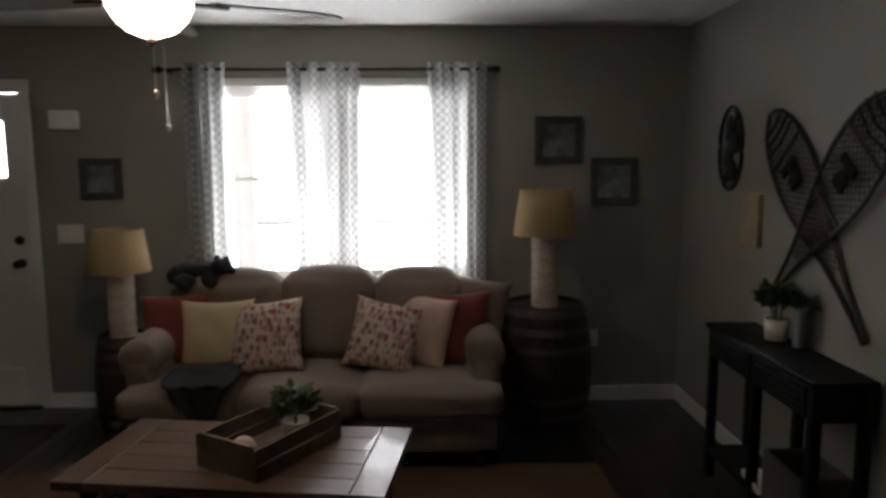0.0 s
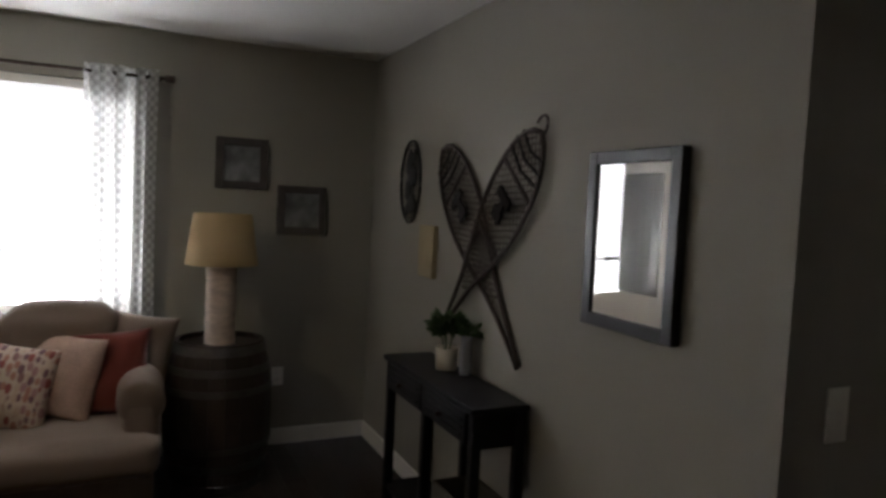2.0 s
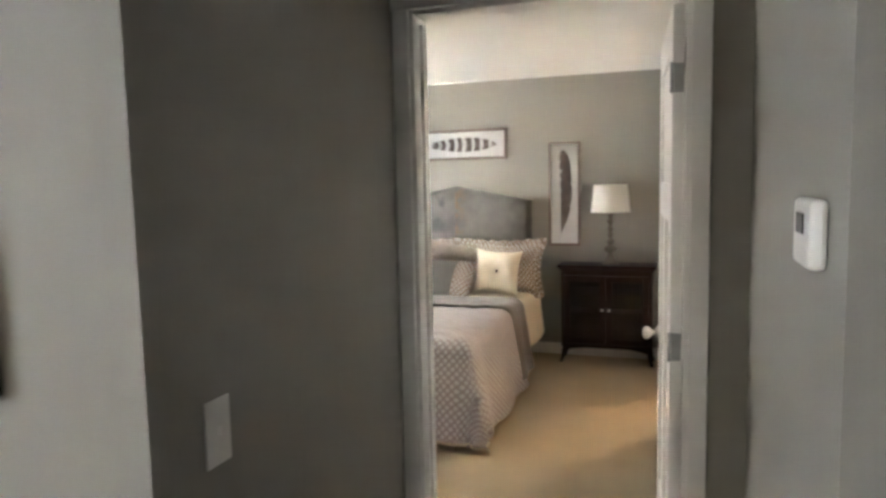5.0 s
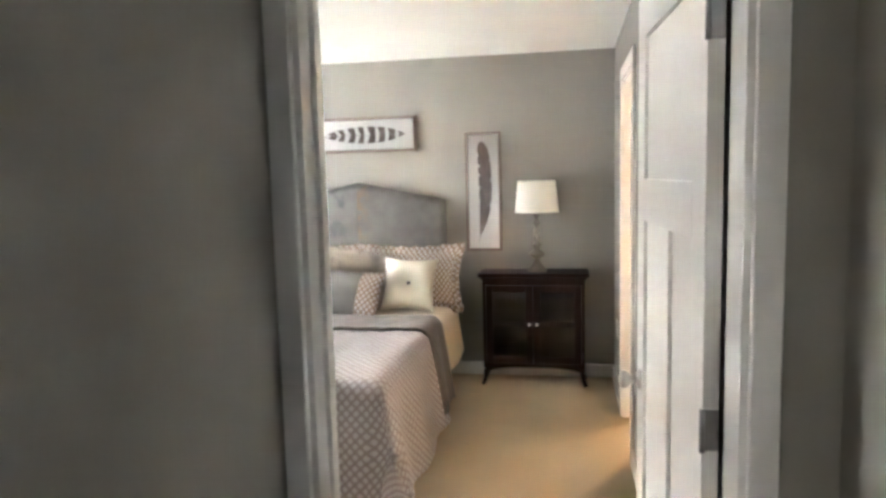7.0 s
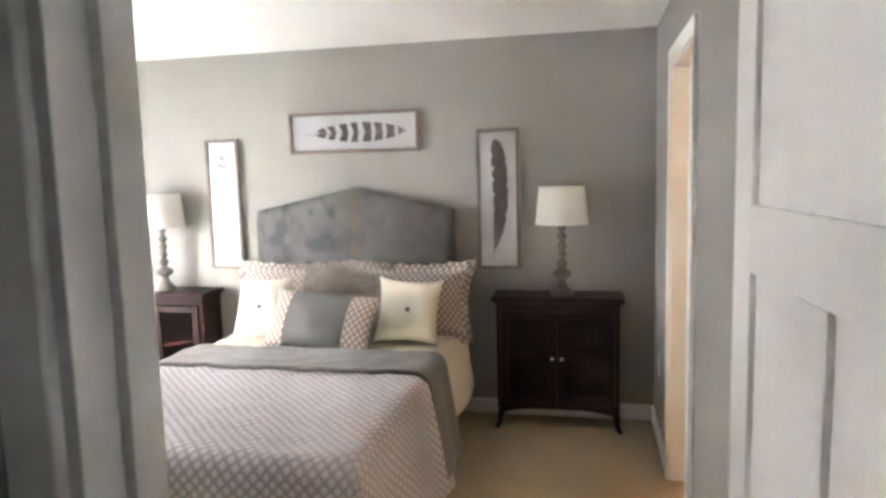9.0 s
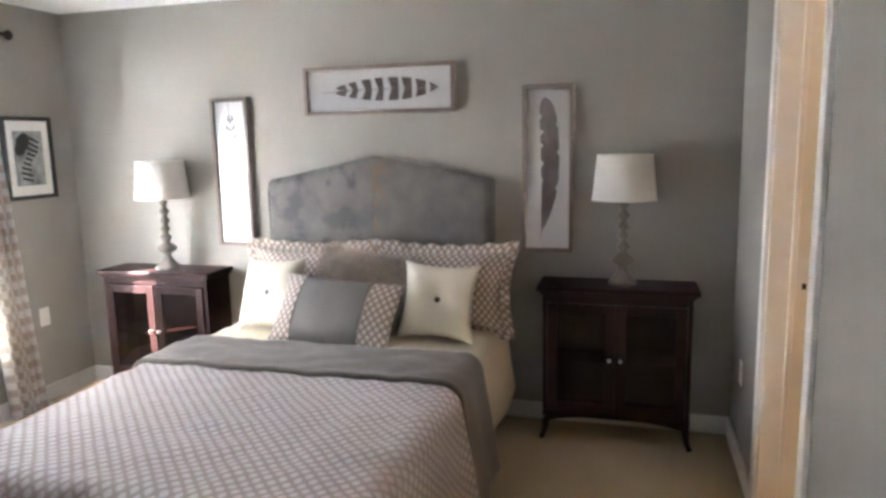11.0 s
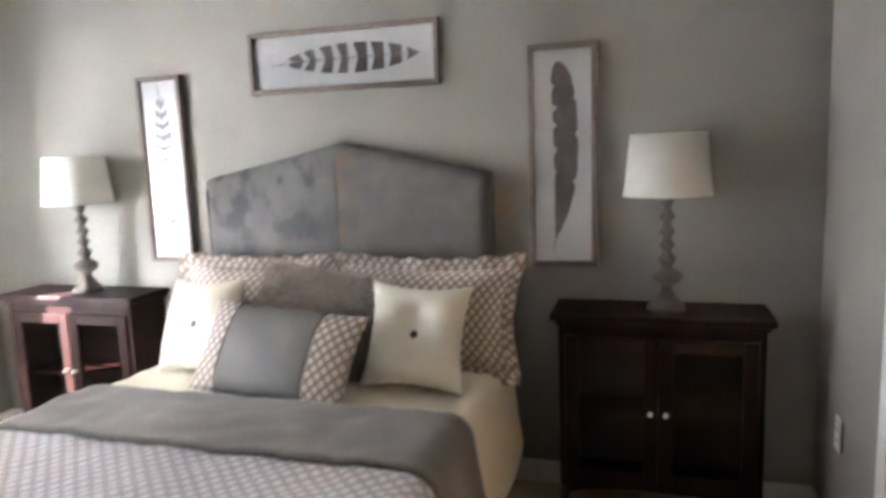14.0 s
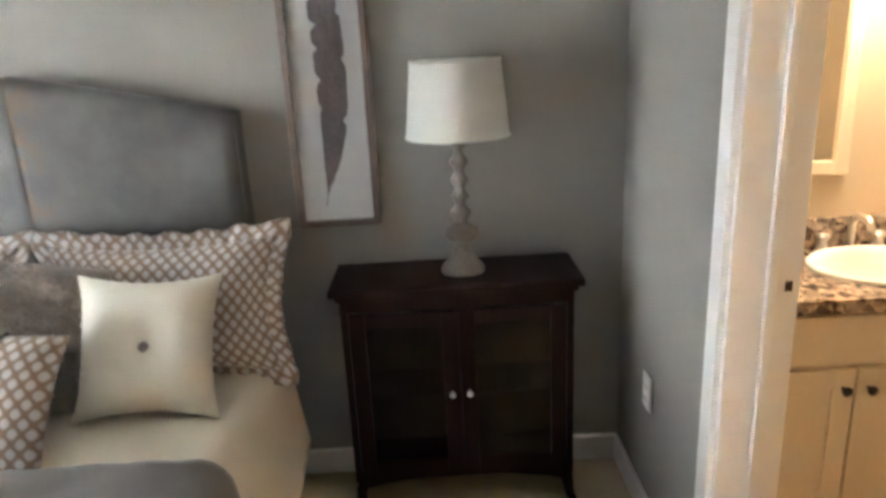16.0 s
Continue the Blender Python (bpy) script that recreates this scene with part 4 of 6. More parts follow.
for x in (3.5, 5.63):
    part("bracket", box((x - 0.008, 3.995, 2.215), (x + 0.008, 4.102, 2.23), 0.002), BRONZE, rod)

# floor register under the window wall
reg = thing("floor_register", "white floor register by the baseboard", "register", pose(5.62, 4.055, 0.0))
part("frame", box((-0.14, -0.03, 0.0), (0.14, 0.03, 0.006), 0.002), PLASTIC, reg)

# ---- bathroom ----
CABINET = mat("cream_cabinet_paint", (0.66, 0.56, 0.40), 0.4, grain=40, vary=0.04, bump=0.03)
m_, n_, l_, b_ = nodes_of("brown_granite")
co_, vo_, no_, cr_ = n_.new("ShaderNodeTexCoord"), n_.new("ShaderNodeTexVoronoi"), n_.new("ShaderNodeTexNoise"), n_.new("ShaderNodeValToRGB")
vo_.inputs["Scale"].default_value, no_.inputs["Scale"].default_value = 60, 25
l_.new(co_.outputs["Object"], vo_.inputs["Vector"])
l_.new(co_.outputs["Object"], no_.inputs["Vector"])
mx_ = n_.new("ShaderNodeMath")
mx_.operation = "MULTIPLY"
l_.new(vo_.outputs["Color"], mx_.inputs[0])
l_.new(no_.outputs["Fac"], mx_.inputs[1])
cr_.color_ramp.elements[0].color, cr_.color_ramp.elements[1].color = (0.05, 0.03, 0.02, 1), (0.55, 0.42, 0.3, 1)
cr_.color_ramp.elements[0].position, cr_.color_ramp.elements[1].position = 0.1, 0.5
l_.new(mx_.outputs[0], cr_.inputs["Fac"])
l_.new(cr_.outputs["Color"], b_.inputs["Base Color"])
b_.inputs["Roughness"].default_value = 0.15
GRANITE = m_
PORCELAIN = mat("white_porcelain", (0.85, 0.84, 0.80), 0.12, vary=0.01, bump=0.0)
MIRROR = mat("mirror_silver", (0.92, 0.92, 0.90), 0.02, 1.0, vary=0.0, bump=0.0)

VX, VB = 5.60, 6.02
for k, (y0, y1) in enumerate(((-0.81, -0.17), (-1.62, -0.83))):
    v = thing("vanity_cabinet", "cream painted vanity cabinet with two doors", "cabinet", None, "bathroom vanity cabinets")
    part("body", box((VX + 0.02, y0, 0.09), (VB, y1, 0.82), 0.002), CABINET, v)
    part("toe_kick", box((VX + 0.07, y0, 0.0), (VB, y1, 0.09)), CABINET, v)
    part("drawer_front", box((VX, y0 + 0.006, 0.655), (VX + 0.019, y1 - 0.006, 0.80), 0.004), CABINET, v)
    mid = (y0 + y1) / 2
    for a, c, ky in ((y0 + 0.006, mid - 0.003, mid - 0.035), (mid + 0.003, y1 - 0.006, mid + 0.035)):
        d = part("door", boxes([((VX, a, 0.11), (VX + 0.019, a + 0.06, 0.64)), ((VX, c - 0.06, 0.11), (VX + 0.019, c, 0.64)), ((VX, a + 0.06, 0.11), (VX + 0.019, c - 0.06, 0.17)), ((VX, a + 0.06, 0.58), (VX + 0.019, c - 0.06, 0.64))], 0.003), CABINET, v)
        part("panel", box((VX + 0.007, a + 0.055, 0.165), (VX + 0.015, c - 0.055, 0.585), 0.002), CABINET, d)
        part("knob", lathe([(0.005, 0), (0.005, 0.012), (0.013, 0.018), (0.014, 0.025), (0.0, 0.03)], 14, cap=False), BRONZE, d, "dark bronze knob", True).matrix_basis = pose(VX, ky, 0.585, 0, -90, 0)
ct = thing("countertop", "brown granite vanity countertop with backsplash", "countertop")
slab = bmesh.new()
SY, SX, RA, RB = -0.66, 5.80, 0.20, 0.155
ns = 48
outer = []
for i in range(ns):
    a = 2 * math.pi * i / ns
    dx, dy = math.cos(a), math.sin(a)
    k = min((VB - SX if dx > 0 else SX - (VX - 0.03)) / max(1e-6, abs(dx)), (0.46 if dy > 0 else 0.96) / max(1e-6, abs(dy)))
    outer.append((SX + dx * k, SY + dy * k))
for z0, flip in ((0.86, False), (0.82, True)):
    o = [slab.verts.new((x, y, z0)) for x, y in outer]
    i_ = [slab.verts.new((SX + RB * math.cos(2 * math.pi * i / ns), SY + RA * math.sin(2 * math.pi * i / ns), z0)) for i in range(ns)]
    for q in range(ns):
        vs = (o[q], o[(q + 1) % ns], i_[(q + 1) % ns], i_[q])
        slab.faces.new(vs if not flip else vs[::-1])
    if not flip:
        otop, itop = o, i_
for q in range(ns):
    slab.faces.new((o[q], o[(q + 1) % ns], otop[(q + 1) % ns], otop[q]))
    slab.faces.new((itop[q], itop[(q + 1) % ns], i_[(q + 1) % ns], i_[q]))
part("slab", slab, GRANITE, ct)
part("backsplash", box((VB - 0.02, -1.62, 0.86), (VB, -0.20, 0.96), 0.003), GRANITE, ct)
sink = thing("sink", "white oval drop-in sink with a raised rim", "sink", pose(SX, SY, 0.86))
prof = [(1.08, 0.0), (1.10, 0.010), (1.05, 0.018), (0.98, 0.014), (0.93, -0.01), (0.85, -0.08), (0.6, -0.125), (0.15, -0.135), (0.0, -0.136)]
bm = lathe([(r, z) for r, z in prof], 48, cap=False)
for v in bm.verts:
    v.co.x *= RB
    v.co.y *= RA
part("bowl", bm, PORCELAIN, sink, "", True)
part("drain", lathe([(0.0, 0.0), (0.02, 0.0), (0.02, 0.004), (0.0, 0.004)], 16, (0, 0, -0.136), False), METAL, sink)
fc = thing("faucet", "nickel sink faucet with two handles", "faucet", pose(5.975, SY, 0.86))
part("spout", tube([(0, 0, 0), (0, 0, 0.09), (-0.03, 0, 0.12), (-0.08, 0, 0.115), (-0.10, 0, 0.09)], 0.011, 12), METAL, fc, "", True)
for y in (-0.09, 0.09):
    part("handle", lathe([(0.02, 0), (0.016, 0.02), (0.012, 0.035), (0.02, 0.045), (0.022, 0.055), (0.0, 0.062)], 16, (0, y, 0), False), METAL, fc, "", True)
dish = thing("soap_dispenser", "cream ceramic dispenser on the counter", "dispenser", pose(5.90, -0.98, 0.86))
part("bottle", lathe([(0.0, 0), (0.045, 0), (0.048, 0.03), (0.046, 0.09), (0.02, 0.115), (0.012, 0.125), (0.0, 0.125)], 24, cap=False), PORCELAIN, dish, "", True)
part("pump", tube([(0, 0, 0.12), (0, 0, 0.165), (-0.035, 0, 0.165)], 0.005, 8), METAL, dish)
for y0, y1, z0, z1 in ((-0.64, -0.24, 1.10, 1.86), (-1.45, -0.80, 1.16, 1.92)):
    mr = thing("wall_mirror", "bathroom mirror in a cream wooden frame", "mirror", None, "bathroom mirrors")
    f = 0.045
    for lo, hi in [((5.995, y0, z0), (6.02, y0 + f, z1)), ((5.995, y1 - f, z0), (6.02, y1, z1)), ((5.995, y0 + f, z0), (6.02, y1 - f, z0 + f)), ((5.995, y0 + f, z1 - f), (6.02, y1 - f, z1))]:
        part("rail", box(lo, hi, 0.004), CABINET, mr)
    part("glass", box((6.008, y0 + f - 0.004, z0 + f - 0.004), (6.0125, y1 - f + 0.004, z1 - f + 0.004)), MIRROR, mr)
WARMGLASS = glow("lit_frosted_glass", (1.0, 0.72, 0.42), 0.85)
vl = thing("vanity_light", "three-shade vanity light, lit warm", "light fixture")
part("bar", box((5.985, -1.05, 2.08), (6.02, -0.25, 2.14), 0.006), BRONZE, vl)
for y in (-0.38, -0.66, -0.94):
    part("arm", tube([(5.99, y, 2.11), (5.93, y, 2.12), (5.90, y, 2.10)], 0.007, 8), BRONZE, vl)
    part("shade", lathe([(0.052, 1.92), (0.058, 1.96), (0.05, 2.03), (0.03, 2.08), (0.0, 2.09)], 24, (5.90, y, 0), False), WARMGLASS, vl, "glowing frosted glass shade", True)
bl = new("vanity_lamp", bpy.data.lights.new("vanity_lamp", "POINT"))
bl.location = (5.80, -0.66, 1.93)
bl.data.energy, bl.data.color, bl.data.shadow_soft_size = 1.75, (1.0, 0.74, 0.46), 0.12

# ---- living room ----
SOFACLOTH = mat("tan_sofa_cloth", (0.225, 0.170, 0.135), 0.85, grain=220, vary=0.10, bump=0.25, blotch=5, sheen=0.25)
RUST = mat("rust_cloth", (0.19, 0.030, 0.018), 0.8, grain=220, vary=0.12, bump=0.2, blotch=6, sheen=0.3)
IVORY = mat("ivory_cloth", (0.52, 0.41, 0.25), 0.8, grain=120, vary=0.10, bump=0.35, blotch=9)
DARKTHROW = mat("charcoal_throw", (0.022, 0.023, 0.026), 0.95, grain=120, vary=0.3, bump=0.5)
TANSHADE = shade_mat("tan_burlap_shade", (0.50, 0.37, 0.20))
BIRCH = mat("birch_bark", (0.62, 0.52, 0.44), 0.75, grain=14, vary=0.28, bump=0.3, blotch=5, stretch=(1, 1, 3))
STAVEWOOD = mat("aged_barrel_oak", (0.042, 0.026, 0.019), 0.5, grain=22, vary=0.35, bump=0.25, stretch=(5, 5, 0.6), random_piece=0.2)
HOOP = mat("barrel_hoop_steel", (0.16, 0.15, 0.145), 0.45, 0.9, grain=40, vary=0.3, bump=0.1)
TABLEWOOD = mat("honey_table_wood", (0.13, 0.080, 0.052), 0.34, grain=14, vary=0.3, bump=0.05, stretch=(1, 9, 1), coat=0.3, random_piece=0.15)
CRATEWOOD = mat("old_crate_wood", (0.15, 0.105, 0.07), 0.8, grain=18, vary=0.4, bump=0.4, stretch=(1, 6, 6), random_piece=0.2)
LEAF = mat("green_leaf", (0.055, 0.10, 0.035), 0.55, grain=30, vary=0.35, bump=0.1)
SAGE = mat("sage_leaf", (0.13, 0.17, 0.10), 0.6, grain=30, vary=0.3, bump=0.1)
RUG = mat("brown_rug", (0.12, 0.07, 0.042), 0.97, grain=160, vary=0.3, bump=0.8, blotch=4)
MAT_DARK = mat("dark_door_rug", (0.035, 0.028, 0.028), 0.97, grain=160, vary=0.3, bump=0.8)
ASH = mat("bent_ash_wood", (0.030, 0.017, 0.013), 0.5, grain=30, vary=0.3, bump=0.15)
RAWHIDE = mat("rawhide_lacing", (0.040, 0.027, 0.021), 0.7, grain=60, vary=0.3, bump=0.2)
LEATHER = mat("black_leather", (0.010, 0.008, 0.007), 0.85, grain=90, vary=0.2, bump=0.2)
GREYFRAME = mat("slate_picture_frame", (0.018, 0.019, 0.024), 0.38, grain=60, vary=0.1, bump=0.05)
PINE = mat("yellow_pine_plaque", (0.38, 0.31, 0.19), 0.6, grain=25, vary=0.2, bump=0.1, stretch=(6, 6, 1))
CERAMIC = mat("cream_ceramic", (0.62, 0.55, 0.42), 0.35, vary=0.06, bump=0.05)


def speckled(name, ground, inks, scale=55.0):
    """Cloth printed with small upright dashes in several colours."""
    m, n, l, b = nodes_of(name)
    uv, mp, vo, ramp, mask = n.new("ShaderNodeUVMap"), n.new("ShaderNodeMapping"), n.new("ShaderNodeTexVoronoi"), n.new("ShaderNodeValToRGB"), n.new("ShaderNodeMapRange")
    mp.inputs["Scale"].default_value = (scale, scale * 0.55, 1)
    l.new(uv.outputs[0], mp.inputs["Vector"])
    l.new(mp.outputs[0], vo.inputs["Vector"])
    vo.inputs["Scale"].default_value, vo.inputs["Randomness"].default_value = 1.0, 0.55
    sep = n.new("ShaderNodeSeparateColor")
    l.new(vo.outputs["Color"], sep.inputs[0])
    ramp.color_ramp.interpolation = "CONSTANT"
    while len(ramp.color_ramp.elements) < len(inks):
        ramp.color_ramp.elements.new(0.5)
    for i, c in enumerate(inks):
        ramp.color_ramp.elements[i].position = i / len(inks)
        ramp.color_ramp.elements[i].color = (*c, 1)
    l.new(sep.outputs[0], ramp.inputs["Fac"])
    mask.inputs["From Min"].default_value, mask.inputs["From Max"].default_value = 0.46, 0.60
    mask.inputs["To Min"].default_value, mask.inputs["To Max"].default_value = 1.0, 0.0
    l.new(vo.outputs["Distance"], mask.inputs["Value"])
    mix = n.new("ShaderNodeMix")
    mix.data_type = "RGBA"
    mix.inputs["A"].default_value = (*ground, 1)
    l.new(mask.outputs[0], mix.inputs["Factor"])
    l.new(ramp.outputs["Color"], mix.inputs["B"])
    l.new(mix.outputs["Result"], b.inputs["Base Color"])
    b.inputs["Roughness"].default_value = 0.85
    weave, bp = n.new("ShaderNodeTexNoise"), n.new("ShaderNodeBump")
    weave.inputs["Scale"].default_value = 300
    l.new(uv.outputs[0], weave.inputs["Vector"])
    bp.inputs["Strength"].default_value, bp.inputs["Distance"].default_value = 0.3, 0.004
    l.new(weave.outputs["Fac"], bp.inputs["Height"])
    l.new(bp.outputs[0], b.inputs["Normal"])
    return m


DASHES = speckled("dash_print_cloth", (0.60, 0.50, 0.42), [(0.31, 0.09, 0.08), (0.20, 0.105, 0.13), (0.42, 0.21, 0.16), (0.40, 0.23, 0.23), (0.55, 0.42, 0.34), (0.28, 0.15, 0.15)], 40.0)
BLUSH = mat("blush_cloth", (0.56, 0.40, 0.33), 0.85, grain=90, vary=0.18, bump=0.35, blotch=14)
SHEER = lattice("sheer_curtain_cloth", (0.52, 0.515, 0.495), (0.82, 0.82, 0.80), 0.044, 0.054, 0.05, soft=0.6, through=0.68)

# ceiling fan with a lit bowl
FAN = Vector((-1.44, 2.02, 0))
FANWOOD = mat("fan_blade_wood", (0.10, 0.085, 0.075), 0.5, grain=20, vary=0.25, bump=0.05, stretch=(1, 8, 1))
BOWL = glow("lit_alabaster_bowl", (1.0, 0.82, 0.56), 2.0)
fan = thing("ceiling_fan", "ceiling fan with dark blades and lit bowl", "ceiling fan", pose(FAN.x, FAN.y, 0, 0, 0, 0))
part("canopy", lathe([(0.0, 2.44), (0.07, 2.44), (0.065, 2.41), (0.02, 2.385), (0.0, 2.385)], 28, cap=False), BRONZE, fan, "", True)
part("downrod", lathe([(0.013, 2.33), (0.013, 2.40)], 14), BRONZE, fan)
part("motor", lathe([(0.0, 2.165), (0.08, 2.165), (0.115, 2.19), (0.12, 2.26), (0.10, 2.31), (0.05, 2.345), (0.0, 2.345)], 36, cap=False), BRONZE, fan, "bronze motor housing", True)
part("fitter", lathe([(0.05, 2.13), (0.09, 2.135), (0.10, 2.15), (0.06, 2.17)], 30), BRONZE, fan, "", True)
part("bowl", lathe([(0.0, 2.012), (0.032, 2.016), (0.078, 2.034), (0.114, 2.07), (0.135, 2.11), (0.139, 2.138), (0.132, 2.14), (0.0, 2.13)], 40, cap=False), BOWL, fan, "glowing frosted glass bowl", True)
part("finial", lathe([(0.0, 1.982), (0.012, 1.989), (0.016, 2.0), (0.01, 2.014), (0.0, 2.016)], 16, cap=False), BRONZE, fan, "", True)
for x, y, z in ((0.012, -0.02, 1.83), (0.035, 0.01, 1.72)):
    c = part("pull_chain", tube([(x, y, 1.99), (x, y, z)], 0.0018, 6), METAL, fan)
    part("pull", lathe([(0.0, -0.02), (0.006, -0.016), (0.007, 0.0), (0.003, 0.012), (0.0, 0.012)], 10, (x, y, z), False), METAL, c, "", True)
for k in range(5):
    a = radians(28 + 72 * k)
    blade = bmesh.new()
    n = 10
    rows = []
    for i in range(n + 1):
        r = 0.20 + 0.47 * i / n
        wdt = 0.052 + 0.022 * min(1, i / 6) - (0.045 * ((i - 8) / 2) ** 2 if i > 8 else 0)
        rows.append([blade.verts.new((r, s * wdt, 2.140 + s * 0.010 + dz)) for s in (-1, 1) for dz in (0, 0.007)])
    for p_, q_ in zip(rows, rows[1:]):
        for e0, e1 in ((0, 2), (2, 3), (3, 1), (1, 0)):
            blade.faces.new((p_[e0], q_[e0], q_[e1], p_[e1]))
    blade.faces.new([rows[0][i] for i in (0, 1, 3, 2)])
    blade.faces.new([rows[-1][i] for i in (0, 2, 3, 1)])
    bmesh.ops.recalc_face_normals(blade, faces=blade.faces[:])
    bl_ob = part("blade", blade, FANWOOD, fan, "dark wooden fan blade")
    bl_ob.matrix_basis = pose(0, 0, 0, 0, 0, math.degrees(a))
    iron = part("blade_iron", box((0.09, -0.018, 2.128), (0.26, 0.018, 2.138), 0.003), BRONZE, bl_ob)


# curtains of the living room window
for x0, x1 in ((-2.04, -1.75), (-1.37, -0.93), (-0.52, -0.15)):
    curtain("curtain", "sheer white curtain panel with a woven lattice", 3.965, x0, x1, 0.25, 2.205, 5, 0.052, SHEER, "sheer window curtains", pinch=0.06)
rod = thing("curtain_rod", "dark metal curtain rod with end caps", "curtain rod")
part("rod", tube([(-2.14, 3.965, 2.165), (-0.11, 3.965, 2.165)], 0.010, 12), BRONZE, rod)
for x in (-2.165, -0.085):
    part("finial", lathe([(0.0, -0.028), (0.02, -0.022), (0.022, 0.022), (0.0, 0.028)], 16, (0, 0, 0), False), BRONZE, rod, "", True).matrix_basis = pose(x, 3.965, 2.165, 0, 90, 0)
for x in (-2.10, -0.14):
    part("bracket", box((x - 0.008, 3.96, 2.145), (x + 0.008, 4.052, 2.158), 0.002), BRONZE, rod)
blind = thing("window_blind", "white window blind drawn up to its rail", "blind")
for x0, x1 in ((-1.82, -1.115), (-0.995, -0.29)):
    part("headrail", box((x0, 4.06, 2.075), (x1, 4.10, 2.125), 0.003), PLASTIC, blind)
    for i in range(7):
        part("slat", box((x0 + 0.005, 4.062, 2.012 + i * 0.009), (x1 - 0.005, 4.098, 2.017 + i * 0.009)), PLASTIC, blind)

# porch outside
PORCHPAINT = mat("weathered_porch_paint", (0.36, 0.345, 0.34), 0.7, grain=40, vary=0.1, bump=0.1)
porch = thing("porch", "white porch with roof, post and railing", "porch", None, kind="structure")
part("roof", box((-6.5, 4.26, 2.62), (1.6, 6.7, 2.76)), TRIM, porch)
part("deck", box((-6.5, 4.24, -0.2), (1.6, 6.7, -0.05)), LAWN, porch)
for x in (-2.28, 1.0, -5.2):
    part("post", box((x - 0.10, 6.3, -0.05), (x + 0.10, 6.5, 2.62), 0.01), PORCHPAINT, porch)
for z in (0.35, 0.98):
    part("rail", box((-6.4, 6.38, z), (1.5, 6.43, z + 0.05)), PORCHPAINT, porch)

# sofa
SY0, SY1 = 2.98, 3.90


def soft_block(lo, hi, r=0.06, crown=0.025, n=14, seed=0.0):
    """A padded block with rounded edges and crowned, slightly uneven faces."""
    bm = bmesh.new()
    bmesh.ops.create_cube(bm, size=2.0)
    bmesh.ops.subdivide_edges(bm, edges=bm.edges[:], cuts=n, use_grid_fill=True)
    lo, hi = Vector(lo), Vector(hi)
    half, mid = (hi - lo) / 2, (hi + lo) / 2
    for v in bm.verts:
        p = Vector((v.co[i] * half[i] for i in range(3)))
        q = Vector((max(-(half[i] - r), min(half[i] - r, p[i])) for i in range(3)))
        d = p - q
        if d.length > 1e-6:
            p = q + d.normalized() * r
        for i in range(3):
            j, k = (i + 1) % 3, (i + 2) % 3
            if abs(v.co[i]) > 0.999:
                p[i] += math.copysign(crown * (1 - v.co[j] ** 2) * (1 - v.co[k] ** 2), v.co[i])
        p += 0.006 * Vector((noise.noise((p.x * 6 + seed, p.y * 6, p.z * 6)), noise.noise((p.x * 6, p.y * 6 + seed, 3 + p.z * 6)), noise.noise((p.x * 6, 7 + p.y * 6, p.z * 6 + seed))))
        v.co = p + mid
    for f in bm.faces:
        f.smooth = True
    return bm


sofa = thing("sofa", "tan upholstered three-seat sofa with rolled arms", "sofa")
part("base", soft_block((-2.08, SY0 + 0.04, 0.09), (-0.16, SY1 - 0.02, 0.29), 0.03, 0.004, 8), SOFACLOTH, sofa)
part("back", soft_block((-2.08, SY1 - 0.20, 0.28), (-0.16, SY1, 0.86), 0.05, 0.01, 8), SOFACLOTH, sofa)
for i, (x0, x1) in enumerate(((-2.10, -1.50), (-1.49, -0.875), (-0.865, -0.14))):
    part("seat_cushion", soft_block((x0, SY0 - 0.02, 0.285), (x1, SY1 - 0.26, 0.455), 0.055, 0.02, 12, i), SOFACLOTH, sofa)
for i, (x0, x1) in enumerate(((-1.92, -1.37), (-1.365, -0.825), (-0.82, -0.32))):
    part("back_cushion", soft_block((x0, SY1 - 0.40, 0.45), (x1, SY1 - 0.14, 0.955 + 0.01 * (i % 2)), 0.09, 0.035, 12, 10 + i), SOFACLOTH, sofa)
for x0, x1 in ((-2.12, -1.93), (-0.31, -0.12)):
    arm = part("arm", soft_block((x0 + 0.01, SY0 + 0.13, 0.28), (x1 - 0.01, SY1 - 0.10, 0.60), 0.04, 0.012, 8), SOFACLOTH, sofa)
    roll = tube([((x0 + x1) / 2, SY0 + 0.125, 0.585), ((x0 + x1) / 2, SY0 + 0.14, 0.585), ((x0 + x1) / 2, SY1 - 0.12, 0.60), ((x0 + x1) / 2, SY1 - 0.08, 0.60)], [0.085, 0.105, 0.105, 0.095], 20)
    part("arm_roll", roll, SOFACLOTH, arm, "", True)
for x in (-2.0, -0.24):
    for y in (SY0 + 0.10, SY1 - 0.10):
        part("foot", lathe([(0.02, 0.0), (0.032, 0.03), (0.028, 0.095)], 14, (x, y, -0.012)), BLACKWOOD, sofa)
